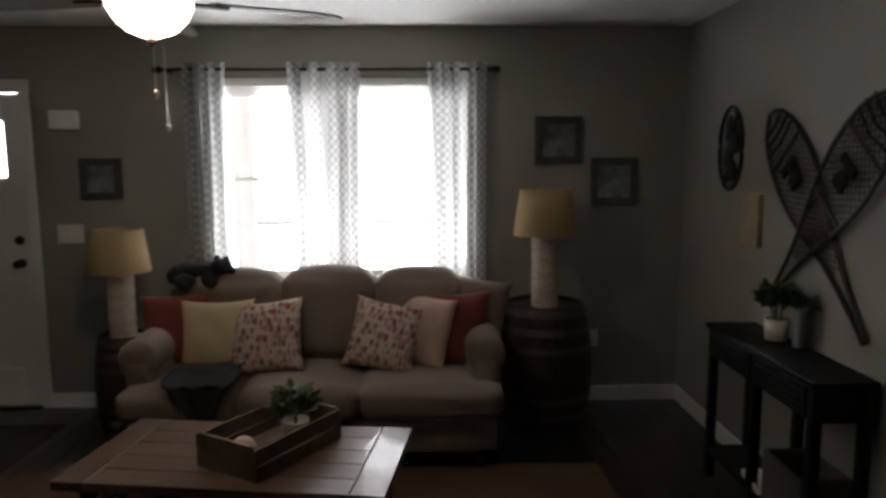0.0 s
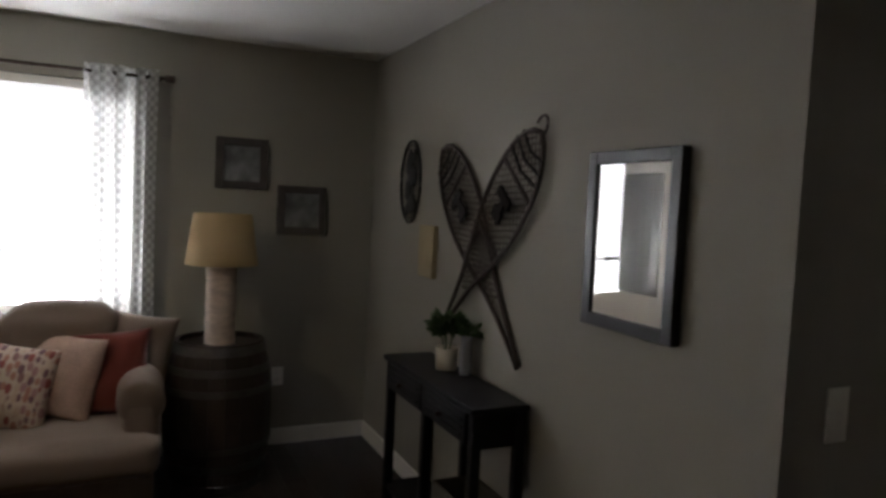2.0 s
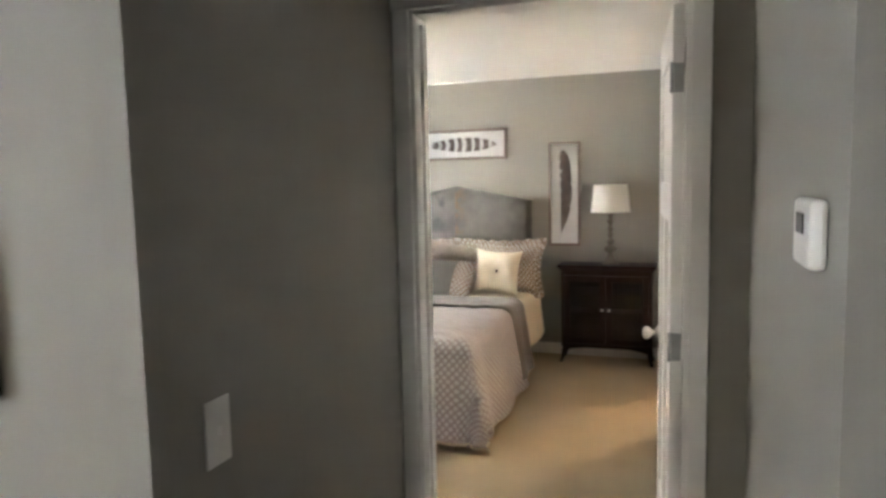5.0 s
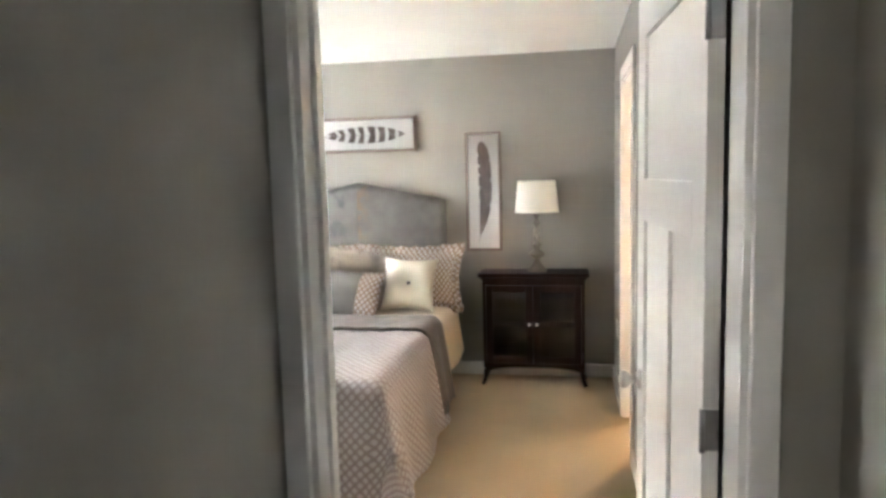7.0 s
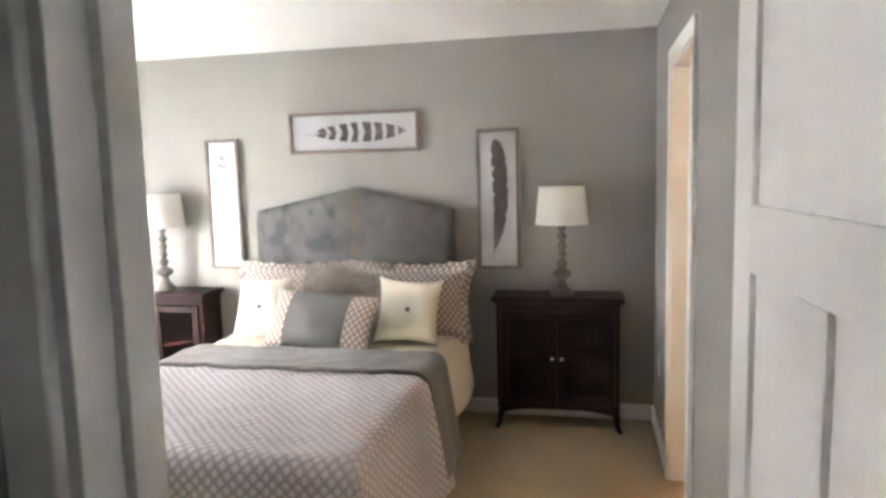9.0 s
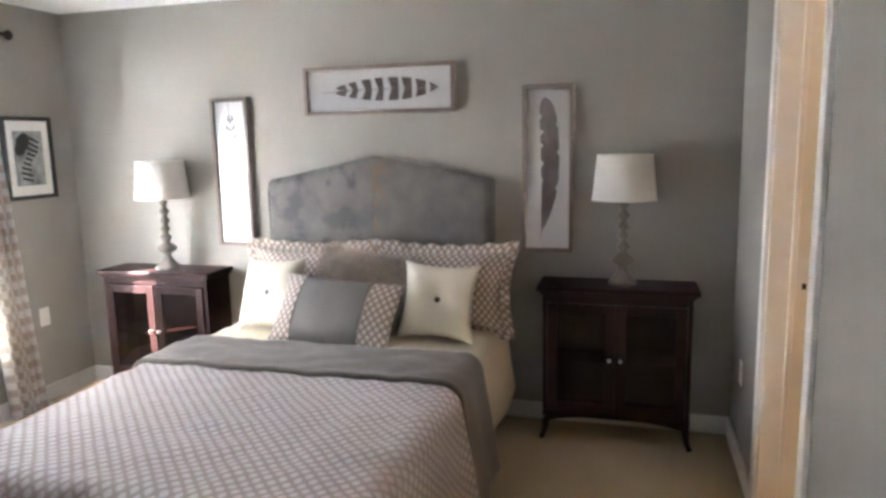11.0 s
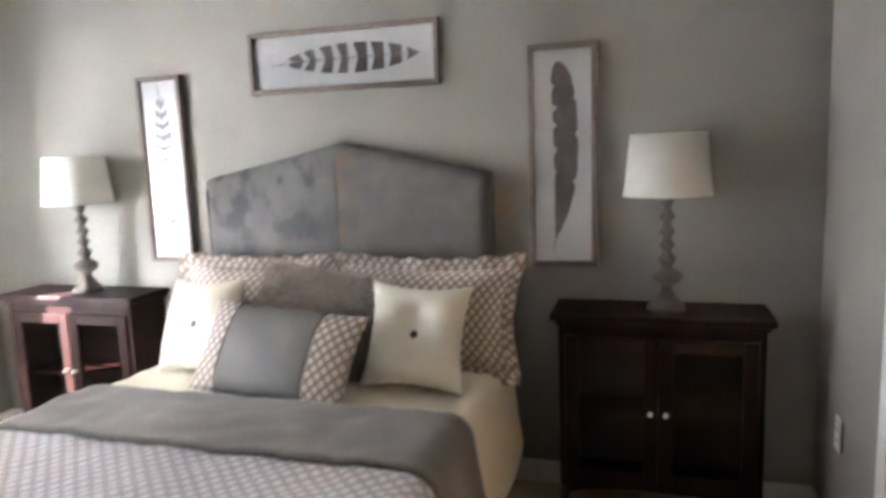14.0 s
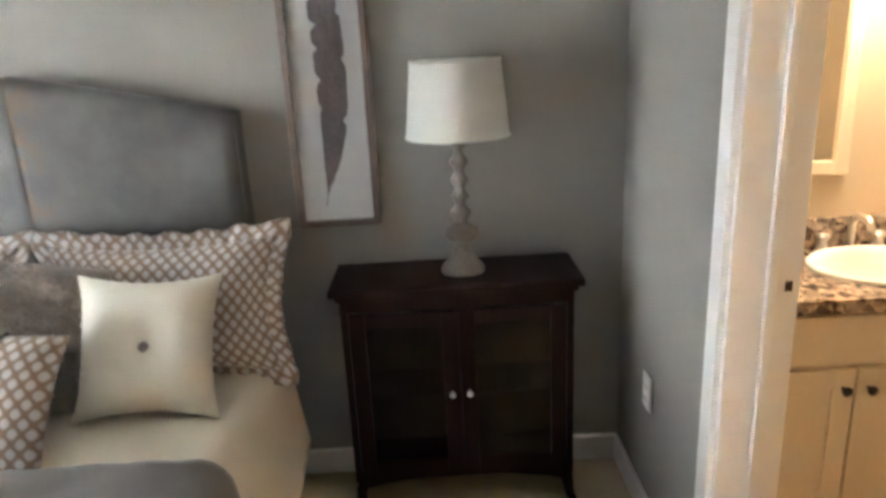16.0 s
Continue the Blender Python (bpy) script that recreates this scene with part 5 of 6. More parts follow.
for label, x, z, tilt, turn, size, material, lean, yy in (
        ("rust red throw pillow", -1.90, 0.46, -14, 10, 0.42, RUST, -3, 3.40), ("ivory textured throw pillow", -1.69, 0.45, -16, 4, 0.40, IVORY, 0, 3.33), ("cream pillow with a red and purple dash print", -1.40, 0.45, -24, -4, 0.42, DASHES, -6, 3.26),
        ("cream pillow with a red and purple dash print", -0.81, 0.45, -22, -10, 0.40, DASHES, 10, 3.30), ("blush textured throw pillow", -0.60, 0.455, -15, -38, 0.41, BLUSH, 4, 3.40), ("rust red throw pillow", -0.375, 0.455, -16, -10, 0.42, RUST, -3, 3.37), ("tan sofa pillow tucked in the corner", -0.30, 0.50, -10, -28, 0.44, SOFACLOTH, 6, 3.53)):
    pillow("throw_pillow", label, pose(x, yy, z, tilt, lean, turn), size, size, 0.15, material, "pillows on the sofa", pinch=0.09, seed=x)


def hang(u, v):
    x = -1.70 + (u - 0.5) * (0.10 + 0.28 * min(1.0, v * 1.5)) + 0.05 * (1 - v)
    s = v * 0.72
    if s < 0.30:
        y, z = SY0 - 0.062 - 0.01 * math.sin(u * 14), 0.20 + s * 0.92
    elif s < 0.40:
        a = (s - 0.30) / 0.10 * math.pi / 2
        y, z = SY0 - 0.062 + 0.087 * (1 - math.cos(a)), 0.476 - 0.0 + 0.012 * math.sin(a)
    else:
        y, z = SY0 + 0.025 + (s - 0.40), 0.492
    return Vector((x + 0.02 * math.sin(v * 9 + u * 3), y, z + 0.010 * noise.noise((u * 6, v * 7, 0)) + 0.024))


tagged(part("throw_blanket", sheet(hang, 26, 34, None, 0.015), DARKTHROW), "charcoal throw draped over the seat edge", "blanket")
plush = bmesh.new()
for (x, y, z), (a, b2, c) in (((-1.85, 3.60, 0.985), (0.135, 0.085, 0.052)), ((-1.71, 3.57, 1.0), (0.062, 0.06, 0.05)), ((-1.655, 3.55, 0.985), (0.03, 0.028, 0.024)), ((-1.95, 3.57, 0.955), (0.075, 0.07, 0.06)), ((-1.735, 3.58, 1.048), (0.018, 0.012, 0.018)), ((-1.685, 3.58, 1.046), (0.018, 0.012, 0.018)), ((-1.90, 3.50, 0.93), (0.06, 0.035, 0.045)), ((-1.76, 3.50, 0.935), (0.045, 0.035, 0.05))):
    bmesh.ops.create_icosphere(plush, subdivisions=3, radius=1.0, matrix=Matrix.Translation((x, y, z)) @ Matrix.Diagonal((a, b2, c, 1)))
for v in plush.verts:
    v.co += 0.008 * noise.noise_vector(v.co * 25)
tagged(part("plush_toy", plush, DARKTHROW, None, "", True), "black plush toy lying along the sofa back", "plush toy")


# barrels as side tables, with birch lamps
def barrel(label, m, r, h, bulge=0.055):
    t = thing("barrel", label, "barrel", m, "barrel side tables")
    n = 22

    def rad(z):
        return r - bulge * (2 * z / h - 1) ** 2

    me = None
    for k in range(n):
        if me is None:
            bm = bmesh.new()
            rows = []
            for i in range(9):
                z = h * i / 8
                ro = rad(z)
                half = math.pi / n * 0.965
                rows.append([bm.verts.new((q * math.cos(s * half), q * math.sin(s * half), z)) for q in (ro, ro - 0.022) for s in (-1, 1)])
            for a, c in zip(rows, rows[1:]):
                for e0, e1 in ((0, 1), (1, 3), (3, 2), (2, 0)):
                    bm.faces.new((a[e0], a[e1], c[e1], c[e0]))
            bm.faces.new([rows[0][i] for i in (0, 2, 3, 1)])
            bm.faces.new([rows[-1][i] for i in (0, 1, 3, 2)])
            bmesh.ops.recalc_face_normals(bm, faces=bm.faces[:])
            s = part("stave", bm, STAVEWOOD, t)
            me = s.data
        else:
            s = new("stave", me)
            s.parent = t
        s.matrix_basis = pose(0, 0, 0, 0, 0, 360 / n * k)
    part("inner_shell", lathe([(rad(z) - 0.014, z) for z in [h * (0.05 + 0.9 * i / 8) for i in range(9)]], 40), STAVEWOOD, t, "", False)
    part("head", lathe([(0.0, h - 0.045), (rad(h) - 0.018, h - 0.045), (rad(h) - 0.018, h - 0.025), (0.0, h - 0.025)], 40, cap=False), STAVEWOOD, t, "round oak barrel head")
    for z0, z1 in ((0.01, 0.055), (0.16 * h, 0.16 * h + 0.04), (0.29 * h, 0.29 * h + 0.035), (0.67 * h, 0.67 * h + 0.035), (0.80 * h, 0.80 * h + 0.04), (h - 0.055, h - 0.008)):
        part("hoop", lathe([(rad(z0) - 0.001, z0), (rad(z0) + 0.004, z0), (rad(z1) + 0.004, z1), (rad(z1) - 0.001, z1)], 48, cap=False), HOOP, t, "dark steel hoop")
    return t, h - 0.025


def log_lamp(m, k=1.0):
    t = thing("table_lamp", "birch log lamp with a tan tapered shade", "lamp", m @ Matrix.Diagonal((k, k, k, 1)), "birch lamps")
    prof = [(0.0, 0.0), (0.080, 0.0)] + [(0.079 + 0.003 * math.sin(i * 2.1), 0.03 * i + 0.004) for i in range(14)] + [(0.076, 0.425), (0.0, 0.427)]
    bm = lathe(prof, 28, cap=False)
    for v in bm.verts:
        q = 1 + 0.03 * noise.noise((v.co.x * 12, v.co.y * 12, v.co.z * 5))
        v.co.x *= q
        v.co.y *= q
    part("log", bm, BIRCH, t, "pale birch bark log base", True)
    part("stem", lathe([(0.009, 0.42), (0.009, 0.60)], 12), BRONZE, t)
    part("shade", lathe([(0.188, 0.425), (0.150, 0.695), (0.147, 0.695), (0.185, 0.425), (0.188, 0.425)], 52, cap=False), TANSHADE, t, "tan burlap shade", True)
    part("spider", tube([(-0.148, 0, 0.68), (0, 0, 0.60), (0.148, 0, 0.68)], 0.002, 6), METAL, t)
    return t


_, top = barrel("dark oak barrel with steel hoops", pose(0.175, 3.62, -0.012), 0.285, 0.78)
log_lamp(pose(0.175, 3.62, top - 0.012))
_, top = barrel("slim dark barrel beside the sofa arm", pose(-2.305, 3.60, -0.012), 0.170, 0.62, 0.03)
log_lamp(pose(-2.305, 3.60, top - 0.012), 0.92)

# coffee table with a crate
CT = pose(-1.25, 2.26, -0.012, 0, 0, -7.5)
table = thing("coffee_table", "plank-top coffee table on a black iron base", "coffee table", CT)
L, W, Z = 1.24, 0.62, 0.462
for i in range(5):
    y0 = -W / 2 + i * W / 5
    part("plank", box((-L / 2 + 0.13, y0 + 0.0012, Z - 0.036), (L / 2 - 0.13, y0 + W / 5 - 0.0012, Z), 0.003), TABLEWOOD, table)
for s in (-1, 1):
    x0, x1 = sorted((s * L / 2, s * (L / 2 - 0.127)))
    part("breadboard_end", box((x0, -W / 2, Z - 0.036), (x1, W / 2, Z + 0.001), 0.003), TABLEWOOD, table)
    for y in (-W / 2 + 0.06, W / 2 - 0.06):
        part("leg", box((s * 0.52 - 0.018, y - 0.018, 0.0), (s * 0.52 + 0.018, y + 0.018, Z - 0.036), 0.003), IRON, table)
    part("scroll", tube([(s * 0.52, -0.24 + 0.48 * i / 20, 0.28 + 0.10 * math.sin(i / 20 * 4 * math.pi)) for i in range(21)], 0.008, 8), IRON, table)
    part("end_rail", box((s * 0.52 - 0.012, -W / 2 + 0.06, 0.10), (s * 0.52 + 0.012, W / 2 - 0.06, 0.12)), IRON, table)
for y in (-W / 2 + 0.06, W / 2 - 0.06):
    part("side_rail", box((-0.52, y - 0.01, Z - 0.06), (0.52, y + 0.01, Z - 0.038)), IRON, table)
    part("scroll", tube([(-0.46 + 0.92 * i / 30, y, 0.335 + 0.06 * math.sin(i / 30 * 8 * math.pi)) for i in range(31)], 0.007, 8), IRON, table)
ZT = Z - 0.012
crate = thing("wooden_crate", "old wooden crate holding a plant and ball", "crate", pose(-1.15, 2.27, ZT + 0.001, 0, 0, 58))
cl, cw, ch = 0.48, 0.29, 0.125
part("bottom", box((-cl / 2, -cw / 2, 0), (cl / 2, cw / 2, 0.012)), CRATEWOOD, crate)
for s in (-1, 1):
    for z0, z1 in ((0.0, 0.058), (0.064, ch)):
        y0, y1 = sorted((s * cw / 2, s * (cw / 2 + 0.012)))
        part("side_board", box((-cl / 2, y0, z0), (cl / 2, y1, z1), 0.002), CRATEWOOD, crate)
    x0, x1 = sorted((s * cl / 2, s * (cl / 2 - 0.016)))
    part("end_board", box((x0, -cw / 2, 0.012), (x1, cw / 2, ch + 0.008), 0.002), CRATEWOOD, crate)
ball = bmesh.new()
bmesh.ops.create_icosphere(ball, subdivisions=4, radius=0.045)
for v in ball.verts:
    v.co *= 1 + 0.03 * noise.noise(v.co * 60)
ob = tagged(part("decor_ball", ball, BLUSH, None, "", True), "pale woven ball lying in the crate", "ball")
ob.location = (-1.235, 2.165, ZT + 0.062)


def leaves(bm, centre, spread, count, size, seed, up=0.6):
    rg = random.Random(seed)
    for _ in range(count):
        a, e = rg.uniform(0, 2 * math.pi), rg.uniform(-0.2, 1.0)
        d = Vector((math.cos(a) * math.cos(e), math.sin(a) * math.cos(e), math.sin(e) * up + 0.15))
        p = Vector(centre) + Vector((d.x * spread[0], d.y * spread[1], d.z * spread[2])) * rg.uniform(0.35, 1.0)
        ax = (d + Vector((rg.uniform(-0.7, 0.7), rg.uniform(-0.7, 0.7), rg.uniform(-0.4, 0.7)))).normalized()
        sd = ax.cross(Vector((rg.uniform(-1, 1), rg.uniform(-1, 1), rg.uniform(-1, 1)))).normalized()
        nn = sd.cross(ax)
        s = size * rg.uniform(0.7, 1.3)
        pts = [p, p + ax * s * 0.45 + sd * s * 0.24 + nn * s * 0.05, p + ax * s, p + ax * s * 0.45 - sd * s * 0.24 + nn * s * 0.05]
        v = [bm.verts.new(q) for q in pts]
        mid = bm.verts.new(p + ax * s * 0.5 - nn * s * 0.03)
        for i in range(4):
            bm.faces.new((v[i], v[(i + 1) % 4], mid))
    return bm


gp = thing("potted_plant", "sage green succulent plant in the crate", "plant", pose(-1.075, 2.375, ZT + 0.014))
part("pot", lathe([(0.0, 0), (0.045, 0), (0.058, 0.075), (0.052, 0.075), (0.05, 0.06), (0.0, 0.06)], 22, cap=False), CERAMIC, gp, "", True)
part("stem", tube([(0, 0, 0.05), (0.004, 0.0, 0.12)], 0.006, 6), SAGE, gp)
part("foliage", leaves(bmesh.new(), (0, 0, 0.11), (0.085, 0.085, 0.15), 260, 0.045, 3), SAGE, gp, "many small sage green leaves")

# rugs
tagged(part("area_rug", box((-2.7, 0.9, -0.012), (0.38, 3.10, -0.002), 0.004), RUG), "brown area rug under the coffee table", "rug")
tagged(part("door_rug", box((-4.1, 2.6, -0.012), (-2.75, 3.75, -0.002), 0.004), MAT_DARK), "dark rug inside the front door", "rug")

# console table on the long wall
con = thing("console_table", "black console table with drawers and open shelf", "console table", pose(0, 0, -0.012))
CX0, CX1, CY0, CY1, CZ = 0.89, 1.128, 2.02, 2.95, 0.802
part("top", box((CX0 - 0.015, CY0 - 0.015, CZ - 0.024), (CX1, CY1 + 0.015, CZ), 0.004), BLACKWOOD, con)
part("apron", box((CX0 + 0.012, CY0 + 0.012, CZ - 0.165), (CX1 - 0.005, CY1 - 0.012, CZ - 0.024)), BLACKWOOD, con)
for k in range(2):
    y0 = CY0 + 0.05 + k * 0.44
    d = part("drawer", box((CX0 - 0.004, y0, CZ - 0.155), (CX0 + 0.014, y0 + 0.42, CZ - 0.034), 0.004), BLACKWOOD, con)
    for z in (CZ - 0.125, CZ - 0.095, CZ - 0.065):
        part("groove_rail", box((CX0 - 0.010, y0 + 0.03, z - 0.006), (CX0 - 0.002, y0 + 0.39, z + 0.006), 0.002), BLACKWOOD, d)
    part("knob", lathe([(0.006, 0), (0.006, 0.01), (0.014, 0.018), (0.0, 0.026)], 14, cap=False), BRONZE, d, "", True).matrix_basis = pose(CX0 - 0.010, y0 + 0.21, CZ - 0.095, 0, -90, 0)
for x in (CX0 + 0.02, CX1 - 0.025):
    for y in (CY0 + 0.02, (CY0 + CY1) / 2, CY1 - 0.02):
        part("leg", box((x - 0.02, y - 0.02, 0.0), (x + 0.02, y + 0.02, CZ - 0.02), 0.003), BLACKWOOD, con)
part("shelf", box((CX0 + 0.005, CY0 + 0.005, 0.14), (CX1 - 0.008, CY1 - 0.005, 0.165), 0.003), BLACKWOOD, con)
WICKER = mat("grey_wicker", (0.075, 0.062, 0.05), 0.8, grain=70, vary=0.45, bump=0.9, stretch=(1, 1, 4))
for y0, y1, h in ((2.08, 2.38, 0.22),):
    bk = thing("storage_basket", "woven storage basket on the console shelf", "basket", pose(0, 0, 0.153))
    part("shell", boxes([((0.90, y0, 0), (1.10, y1, 0.012)), ((0.90, y0, 0.012), (0.915, y1, h)), ((1.085, y0, 0.012), (1.10, y1, h)), ((0.915, y0, 0.012), (1.085, y0 + 0.015, h)), ((0.915, y1 - 0.015, 0.012), (1.085, y1, h))], 0.004), WICKER, bk)
    part("rim", tube([(0.907, y0 + 0.007, h), (0.907, y1 - 0.007, h), (1.093, y1 - 0.007, h), (1.093, y0 + 0.007, h)], 0.009, 8, True), WICKER, bk)
tray = thing("glass_tray", "small glossy white tray on the console shelf", "tray", pose(0.98, 2.50, 0.1535, 0, 0, 84))
part("dish", boxes([((-0.10, -0.07, 0.0), (0.10, 0.07, 0.008)), ((-0.10, -0.07, 0.008), (0.10, -0.06, 0.03)), ((-0.10, 0.06, 0.008), (0.10, 0.07, 0.03)), ((-0.10, -0.06, 0.008), (-0.09, 0.06, 0.03)), ((0.09, -0.06, 0.008), (0.10, 0.06, 0.03))], 0.002), PORCELAIN, tray)
pl = thing("potted_plant", "leafy green plant in a cream pot", "plant", pose(1.05, 2.61, CZ - 0.012))
part("pot", lathe([(0.0, 0), (0.046, 0), (0.054, 0.10), (0.049, 0.10), (0.047, 0.085), (0.0, 0.085)], 26, cap=False), CERAMIC, pl, "cream ceramic pot", True)
for k in range(5):
    part("stem", tube([(0.01 * math.cos(k * 1.3), 0.01 * math.sin(k * 1.3), 0.08), (0.035 * math.cos(k * 1.3), 0.035 * math.sin(k * 1.3), 0.19)], 0.003, 5), LEAF, pl)
part("foliage", leaves(bmesh.new(), (0, 0, 0.165), (0.08, 0.10, 0.13), 620, 0.034, 8), LEAF, pl, "small dark green leaves")
VASEGLASS = mat("frosted_vase_glass", (0.30, 0.32, 0.35), 0.25, grain=20, vary=0.1, bump=0.02)
vs_ = thing("vase", "slim pale frosted vase with a dark sprig", "vase", pose(1.09, 2.49, CZ - 0.012))
part("body", lathe([(0.0, 0.0), (0.026, 0.0), (0.030, 0.04), (0.028, 0.10), (0.024, 0.15), (0.027, 0.17), (0.023, 0.17), (0.020, 0.15), (0.0, 0.02)], 26, cap=False), VASEGLASS, vs_, "", True)
part("sprig", leaves(bmesh.new(), (0, 0, 0.175), (0.045, 0.06, 0.06), 60, 0.035, 15), LEAF, vs_, "dark leaves")


# snowshoes crossed on the wall
def snowshoe(label, top, tail, hook):
    """A long wooden snowshoe with a pointed tail, flat on the wall; top and tail are (y, z)."""
    a, b2 = Vector((0, *top)), Vector((0, *tail))
    ax = (b2 - a)
    length = ax.length
    ax.normalize()
    side = Vector((0, -ax.z, ax.y))
    origin = Vector((1.118 if hook else 1.135, 0, 0))
    t = thing("snowshoe", label, "snowshoe", None, "crossed snowshoes on the wall")

    def at(s, w, lift=0.0):
        return origin + a + ax * (s * length) + side * w + Vector((-lift, 0, 0))

    outline = [(0, 0), (0.02, 0.05), (0.06, 0.092), (0.12, 0.127), (0.2, 0.15), (0.3, 0.158), (0.4, 0.147), (0.5, 0.120), (0.6, 0.084), (0.7, 0.052), (0.8, 0.030), (0.9, 0.017), (1, 0.011)]

    def half(s):
        for (s0, w0), (s1, w1) in zip(outline, outline[1:]):
            if s <= s1:
                return w0 + (w1 - w0) * (s - s0) / (s1 - s0)
        return 0.011

    prof = [(i / 48, half(i / 48)) for i in range(49)]
    for sg in (1, -1):
        part("frame_rail", tube([at(s, sg * w) for s, w in prof], 0.0105, 8), ASH, t, "dark bent ash frame", True)
    for s in (0.20, 0.47):
        w = half(s)
        part("crossbar", tube([at(s, -w), at(s, w)], 0.009, 8), ASH, t)
    lace = bmesh.new()
    for i in range(-18, 44):
        for sg in (1, -1):
            pts = []
            for k in range(60):
                s = 0.02 + 0.72 * k / 59
                w = sg * ((s * length) * 1.0 - i * 0.036 - 0.02)
                lim = half(s) - 0.004
                if abs(w) < lim:
                    pts.append(at(s, w, 0.002 * sg))
            if len(pts) > 1:
                add_tube(lace, [pts[0], pts[-1]], 0.0026, 4)
    part("webbing", lace, RAWHIDE, t, "rawhide webbing")["kind"] = "stuff"
    for s in (0.075, 0.115, 0.155):
        w = half(s)
        part("toe_thong", tube([at(s - 0.02, -w, 0.004), at(s, 0.0, 0.008), at(s - 0.02, w, 0.004)], 0.0065, 6), LEATHER, t, "dark toe lacing")
    bd = bmesh.new()
    m0 = at(0.30, 0.0, 0.018)
    basis = Matrix((( -1, 0, 0), (0, ax.y, side.y), (0, ax.z, side.z))).to_4x4()
    for (l0, w0, l1, w1) in ((-0.05, -0.06, -0.01, 0.055), (0.03, -0.045, 0.085, 0.03), (-0.03, -0.03, 0.05, 0.005)):
        add_box(bd, (-0.008, l0, w0), (0.010, l1, w1), 0.004, Matrix.Translation(m0) @ basis)
    bmesh.ops.recalc_face_normals(bd, faces=bd.faces[:])
    part("binding", bd, LEATHER, t, "black leather binding")
    if hook:
        part("toe_loop", tube([at(-0.005 - 0.045 * math.sin(k / 12 * math.pi) - 0.01, 0.035 * math.cos(k / 12 * math.pi), 0.01) for k in range(13)], 0.006, 8), ASH, t)
    return t


snowshoe("old wooden snowshoe with rawhide webbing", (2.94, 1.815), (2.125, 0.905), False)
snowshoe("old wooden snowshoe with a curled toe loop", (2.02, 1.825), (2.83, 0.93), True)

# framed print under glass
fr = thing("picture_frame", "large slate-framed print under glass with white mat", "picture", pose(1.148, 1.497, 1.448, 0, 0, -90))
w, h, t = 0.425, 0.57, 0.042
for lo, hi in [((-w / 2, -0.034, -h / 2), (-w / 2 + t, 0, h / 2)), ((w / 2 - t, -0.034, -h / 2), (w / 2, 0, h / 2)), ((-w / 2 + t, -0.034, -h / 2), (w / 2 - t, 0, -h / 2 + t)), ((-w / 2 + t, -0.034, h / 2 - t), (w / 2 - t, 0, h / 2))]:
    part("rail", box(lo, hi, 0.003), GREYFRAME, fr)
part("mat_board", box((-w / 2 + t - 0.004, -0.016, -h / 2 + t - 0.004), (w / 2 - t + 0.004, -0.004, h / 2 - t + 0.004)), MATBOARD, fr)
DARKPRINT = mat("dark_print", (0.055, 0.055, 0.056), 0.55, grain=14, vary=0.6, bump=0.0, blotch=5)
part("print", box((-0.120, -0.0175, -0.155), (0.130, -0.0155, 0.21)), DARKPRINT, fr, "dark print")
GLAZE = glass_mat("picture_glass")
part("glass", box((-w / 2 + t - 0.004, -0.024, -h / 2 + t - 0.004), (w / 2 - t + 0.004, -0.022, h / 2 - t + 0.004)), GLAZE, fr).visible_shadow = False


def small_picture(label, x, z, size=0.30):
    f = thing("picture_frame", label, "picture", pose(x, 4.048, z), "small square pictures")
    s, t = size / 2, 0.045
    for lo, hi in [((-s, -0.03, -s), (-s + t, 0, s)), ((s - t, -0.03, -s), (s, 0, s)), ((-s + t, -0.03, -s), (s - t, 0, -s + t)), ((-s + t, -0.03, s - t), (s - t, 0, s))]:
        part("rail", box(lo, hi, 0.004), DARKBARN, f)
    part("photo", box((-s + t - 0.003, -0.014, -s + t - 0.003), (s - t + 0.003, -0.004, s - t + 0.003)), MISTY, f, "grey nature photo")
    return f


MISTY = mat("misty_photo", (0.15, 0.155, 0.155), 0.45, grain=9, vary=0.9, bump=0.0, blotch=5)
DARKBARN = mat("dark_barn_frame", (0.070, 0.060, 0.054), 0.7, grain=40, vary=0.35, bump=0.3, stretch=(1, 6, 6))
small_picture("square dark-framed nature photo above the lamp", 0.325, 1.73)
small_picture("square dark-framed nature photo near the corner", 0.69, 1.465)
small_picture("square dark-framed photo near the front door", -2.58, 1.50, 0.26)

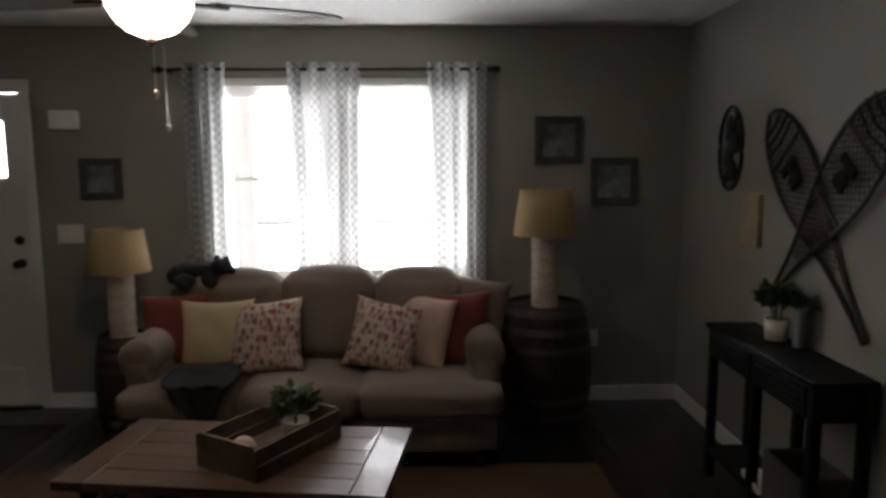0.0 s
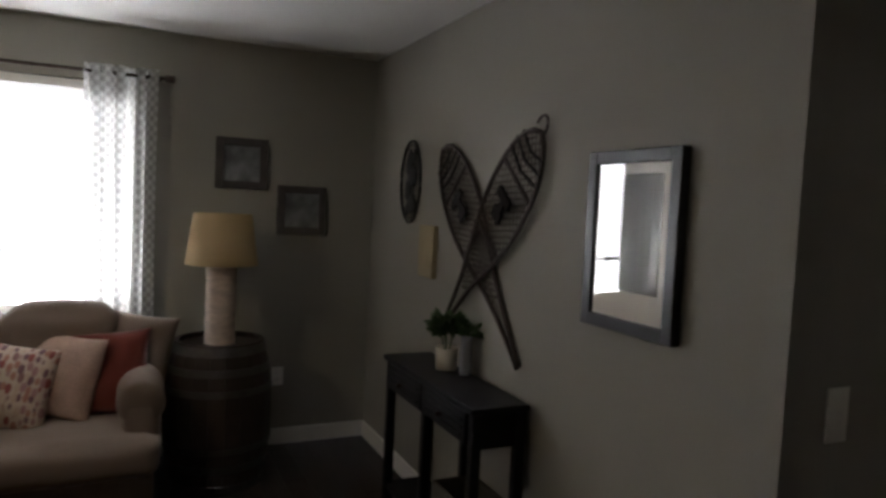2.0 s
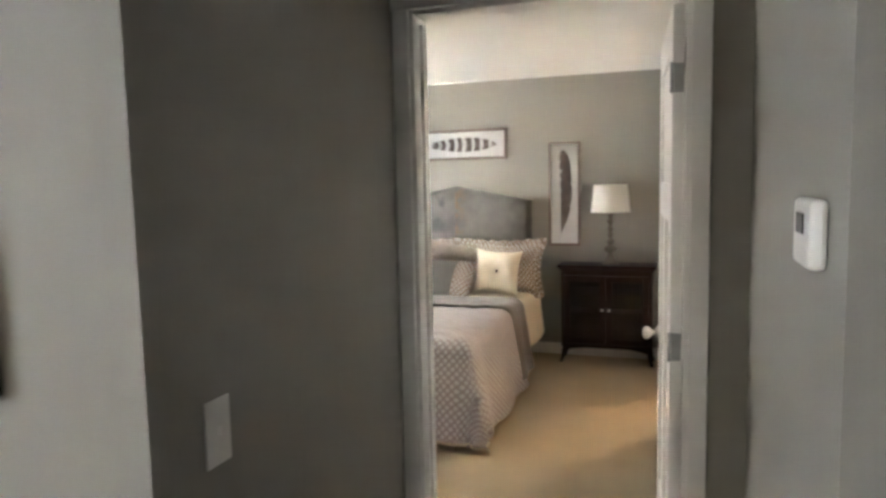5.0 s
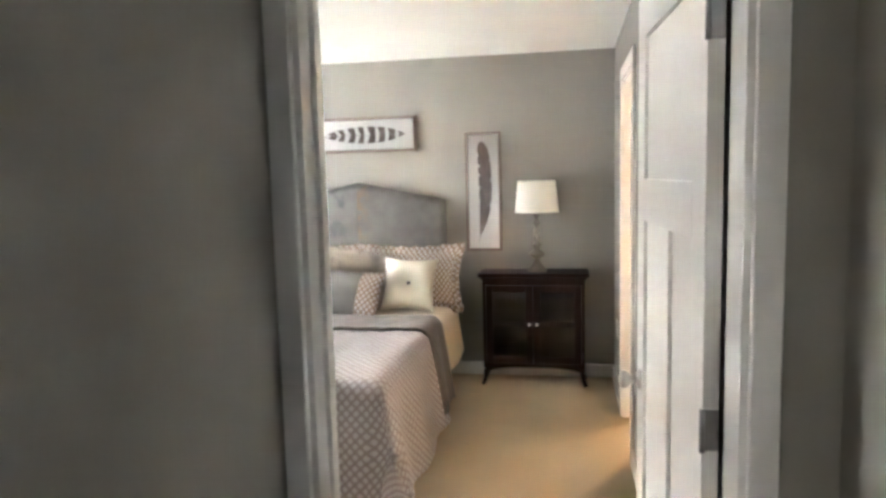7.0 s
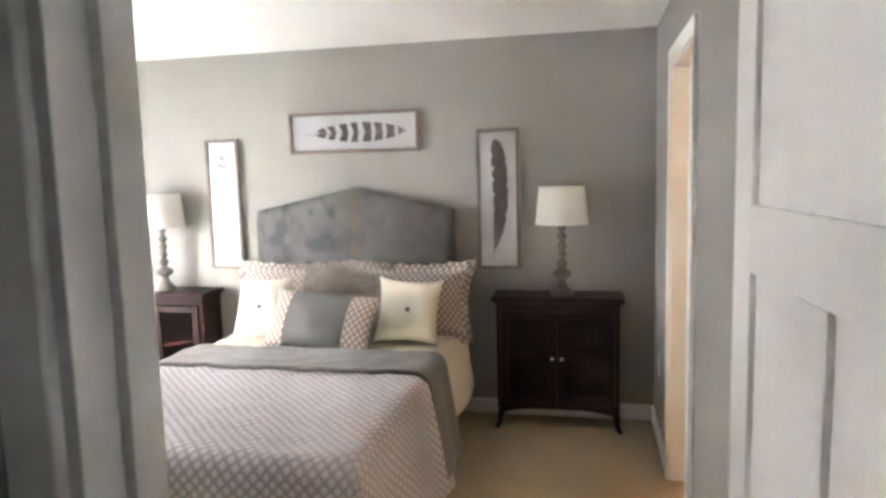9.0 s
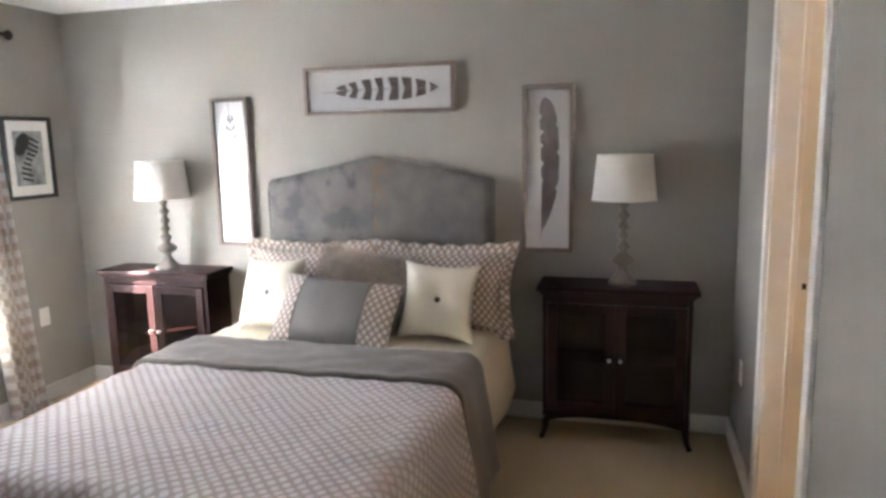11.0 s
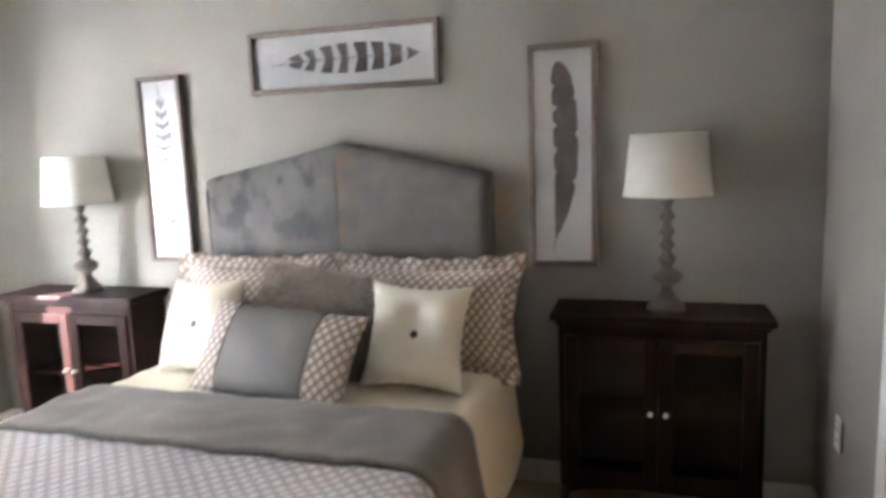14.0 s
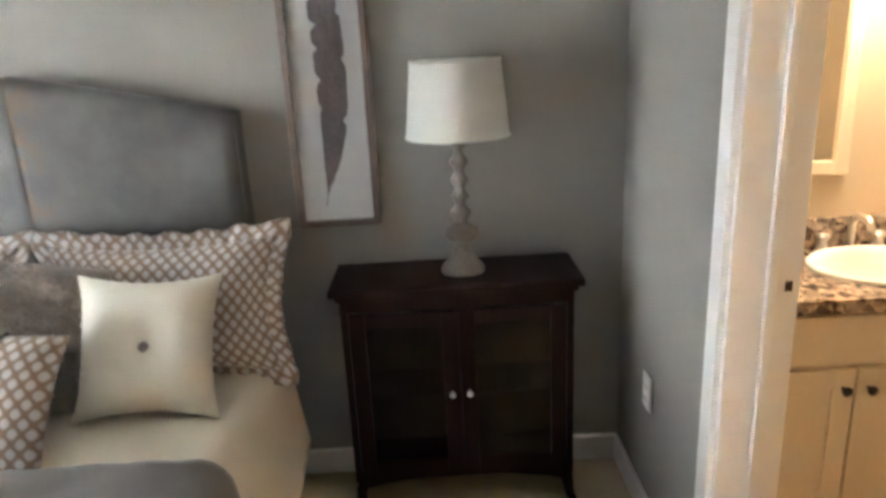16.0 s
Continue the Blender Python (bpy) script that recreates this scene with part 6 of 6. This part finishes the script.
# oval metal wall piece, plaque
ov = thing("wall_decor", "dark oval metal wall piece with cut-out shapes", "wall decor", pose(1.148, 3.36, 1.66, 0, 0, -90))
part("ring", tube([(0.145 * math.cos(a), -0.012, 0.225 * math.sin(a)) for a in [2 * math.pi * i / 48 for i in range(48)]], 0.007, 8, True), IRON, ov, "", True)
part("ring", tube([(0.125 * math.cos(a), -0.012, 0.205 * math.sin(a)) for a in [2 * math.pi * i / 48 for i in range(48)]], 0.003, 6, True), IRON, ov, "", True)
for x, z, a, c in ((-0.02, 0.10, 0.055, 0.085), (0.03, 0.03, 0.075, 0.06), (-0.03, -0.05, 0.06, 0.07), (0.025, -0.12, 0.07, 0.06), (-0.035, -0.15, 0.03, 0.04), (0.05, 0.14, 0.025, 0.05)):
    bm = bmesh.new()
    bmesh.ops.create_icosphere(bm, subdivisions=2, radius=1.0, matrix=Matrix.Translation((x, -0.012, z)) @ Matrix.Diagonal((a, 0.006, c, 1)))
    for v in bm.verts:
        k = 1 + 0.25 * noise.noise((v.co.x * 40, v.co.z * 40, 1.0))
        v.co.x, v.co.z = v.co.x * k, v.co.z * (0.9 + 0.1 * k)
    part("silhouette", bm, IRON, ov, "cut-out metal shape", True)
pq = thing("wall_plaque", "yellow pine plaque with faded rows of writing", "plaque", pose(1.148, 3.075, 1.295, 0, 0, -90))
part("board", box((-0.095, -0.026, -0.135), (0.095, 0, 0.135), 0.004), PINE, pq)
for k, z in enumerate((0.09, 0.03, -0.03, -0.09)):
    part("line", box((-0.07, -0.0245, z - 0.008), (0.05 + 0.02 * (k % 2), -0.0215, z + 0.008)), RAWHIDE, pq)

# switches, chime, thermostat
wall_plate("white switch plate in the hall", pose(1.338, 0.934, 1.056, 0, 0, 0), "switch", 0.078, 0.140)
wall_plate("triple white switch plate by the front door", pose(-2.80, 4.049, 1.15, 0, 0, 0), "switch", 0.165, 0.12)
wall_plate("white outlet behind the barrel", pose(0.575, 4.049, 0.43))
ch_ = thing("door_chime", "white door chime box high on the wall", "door chime", pose(-2.78, 4.049, 1.865))
part("cover", box((-0.09, -0.05, -0.06), (0.09, 0, 0.06), 0.012), PLASTIC, ch_)
th = thing("thermostat", "white thermostat with a small grey display", "thermostat", pose(1.325, -0.164, 1.475, 0, 0, 180))
part("cover", box((-0.065, -0.026, -0.05), (0.065, 0, 0.05), 0.008), PLASTIC, th)
part("display", box((-0.03, -0.028, 0.0), (0.03, -0.0255, 0.03), 0.001), DARKGLASS, th)

# floorboards of the living room
random.seed(3)
bw, n = 0.127, 0
for i in range(45):
    x0 = -3.3 + i * bw
    if x0 > 2.33:
        break
    y = -1.2 - random.uniform(0, 0.8)
    while y < 4.04:
        ln = random.uniform(0.9, 1.7)
        y1 = min(4.045, y + ln)
        if (x0 < 1.02 or (y > -0.13 and y1 < 0.93)) and y1 - y > 0.15:
            s = part("floorboard", box((x0 + 0.0008, y + 0.0008, -0.011), (x0 + bw - 0.0008, y1 - 0.0008, -0.0035), 0.0015), FLOORWOOD, floor)
            n += 1
        y = y1
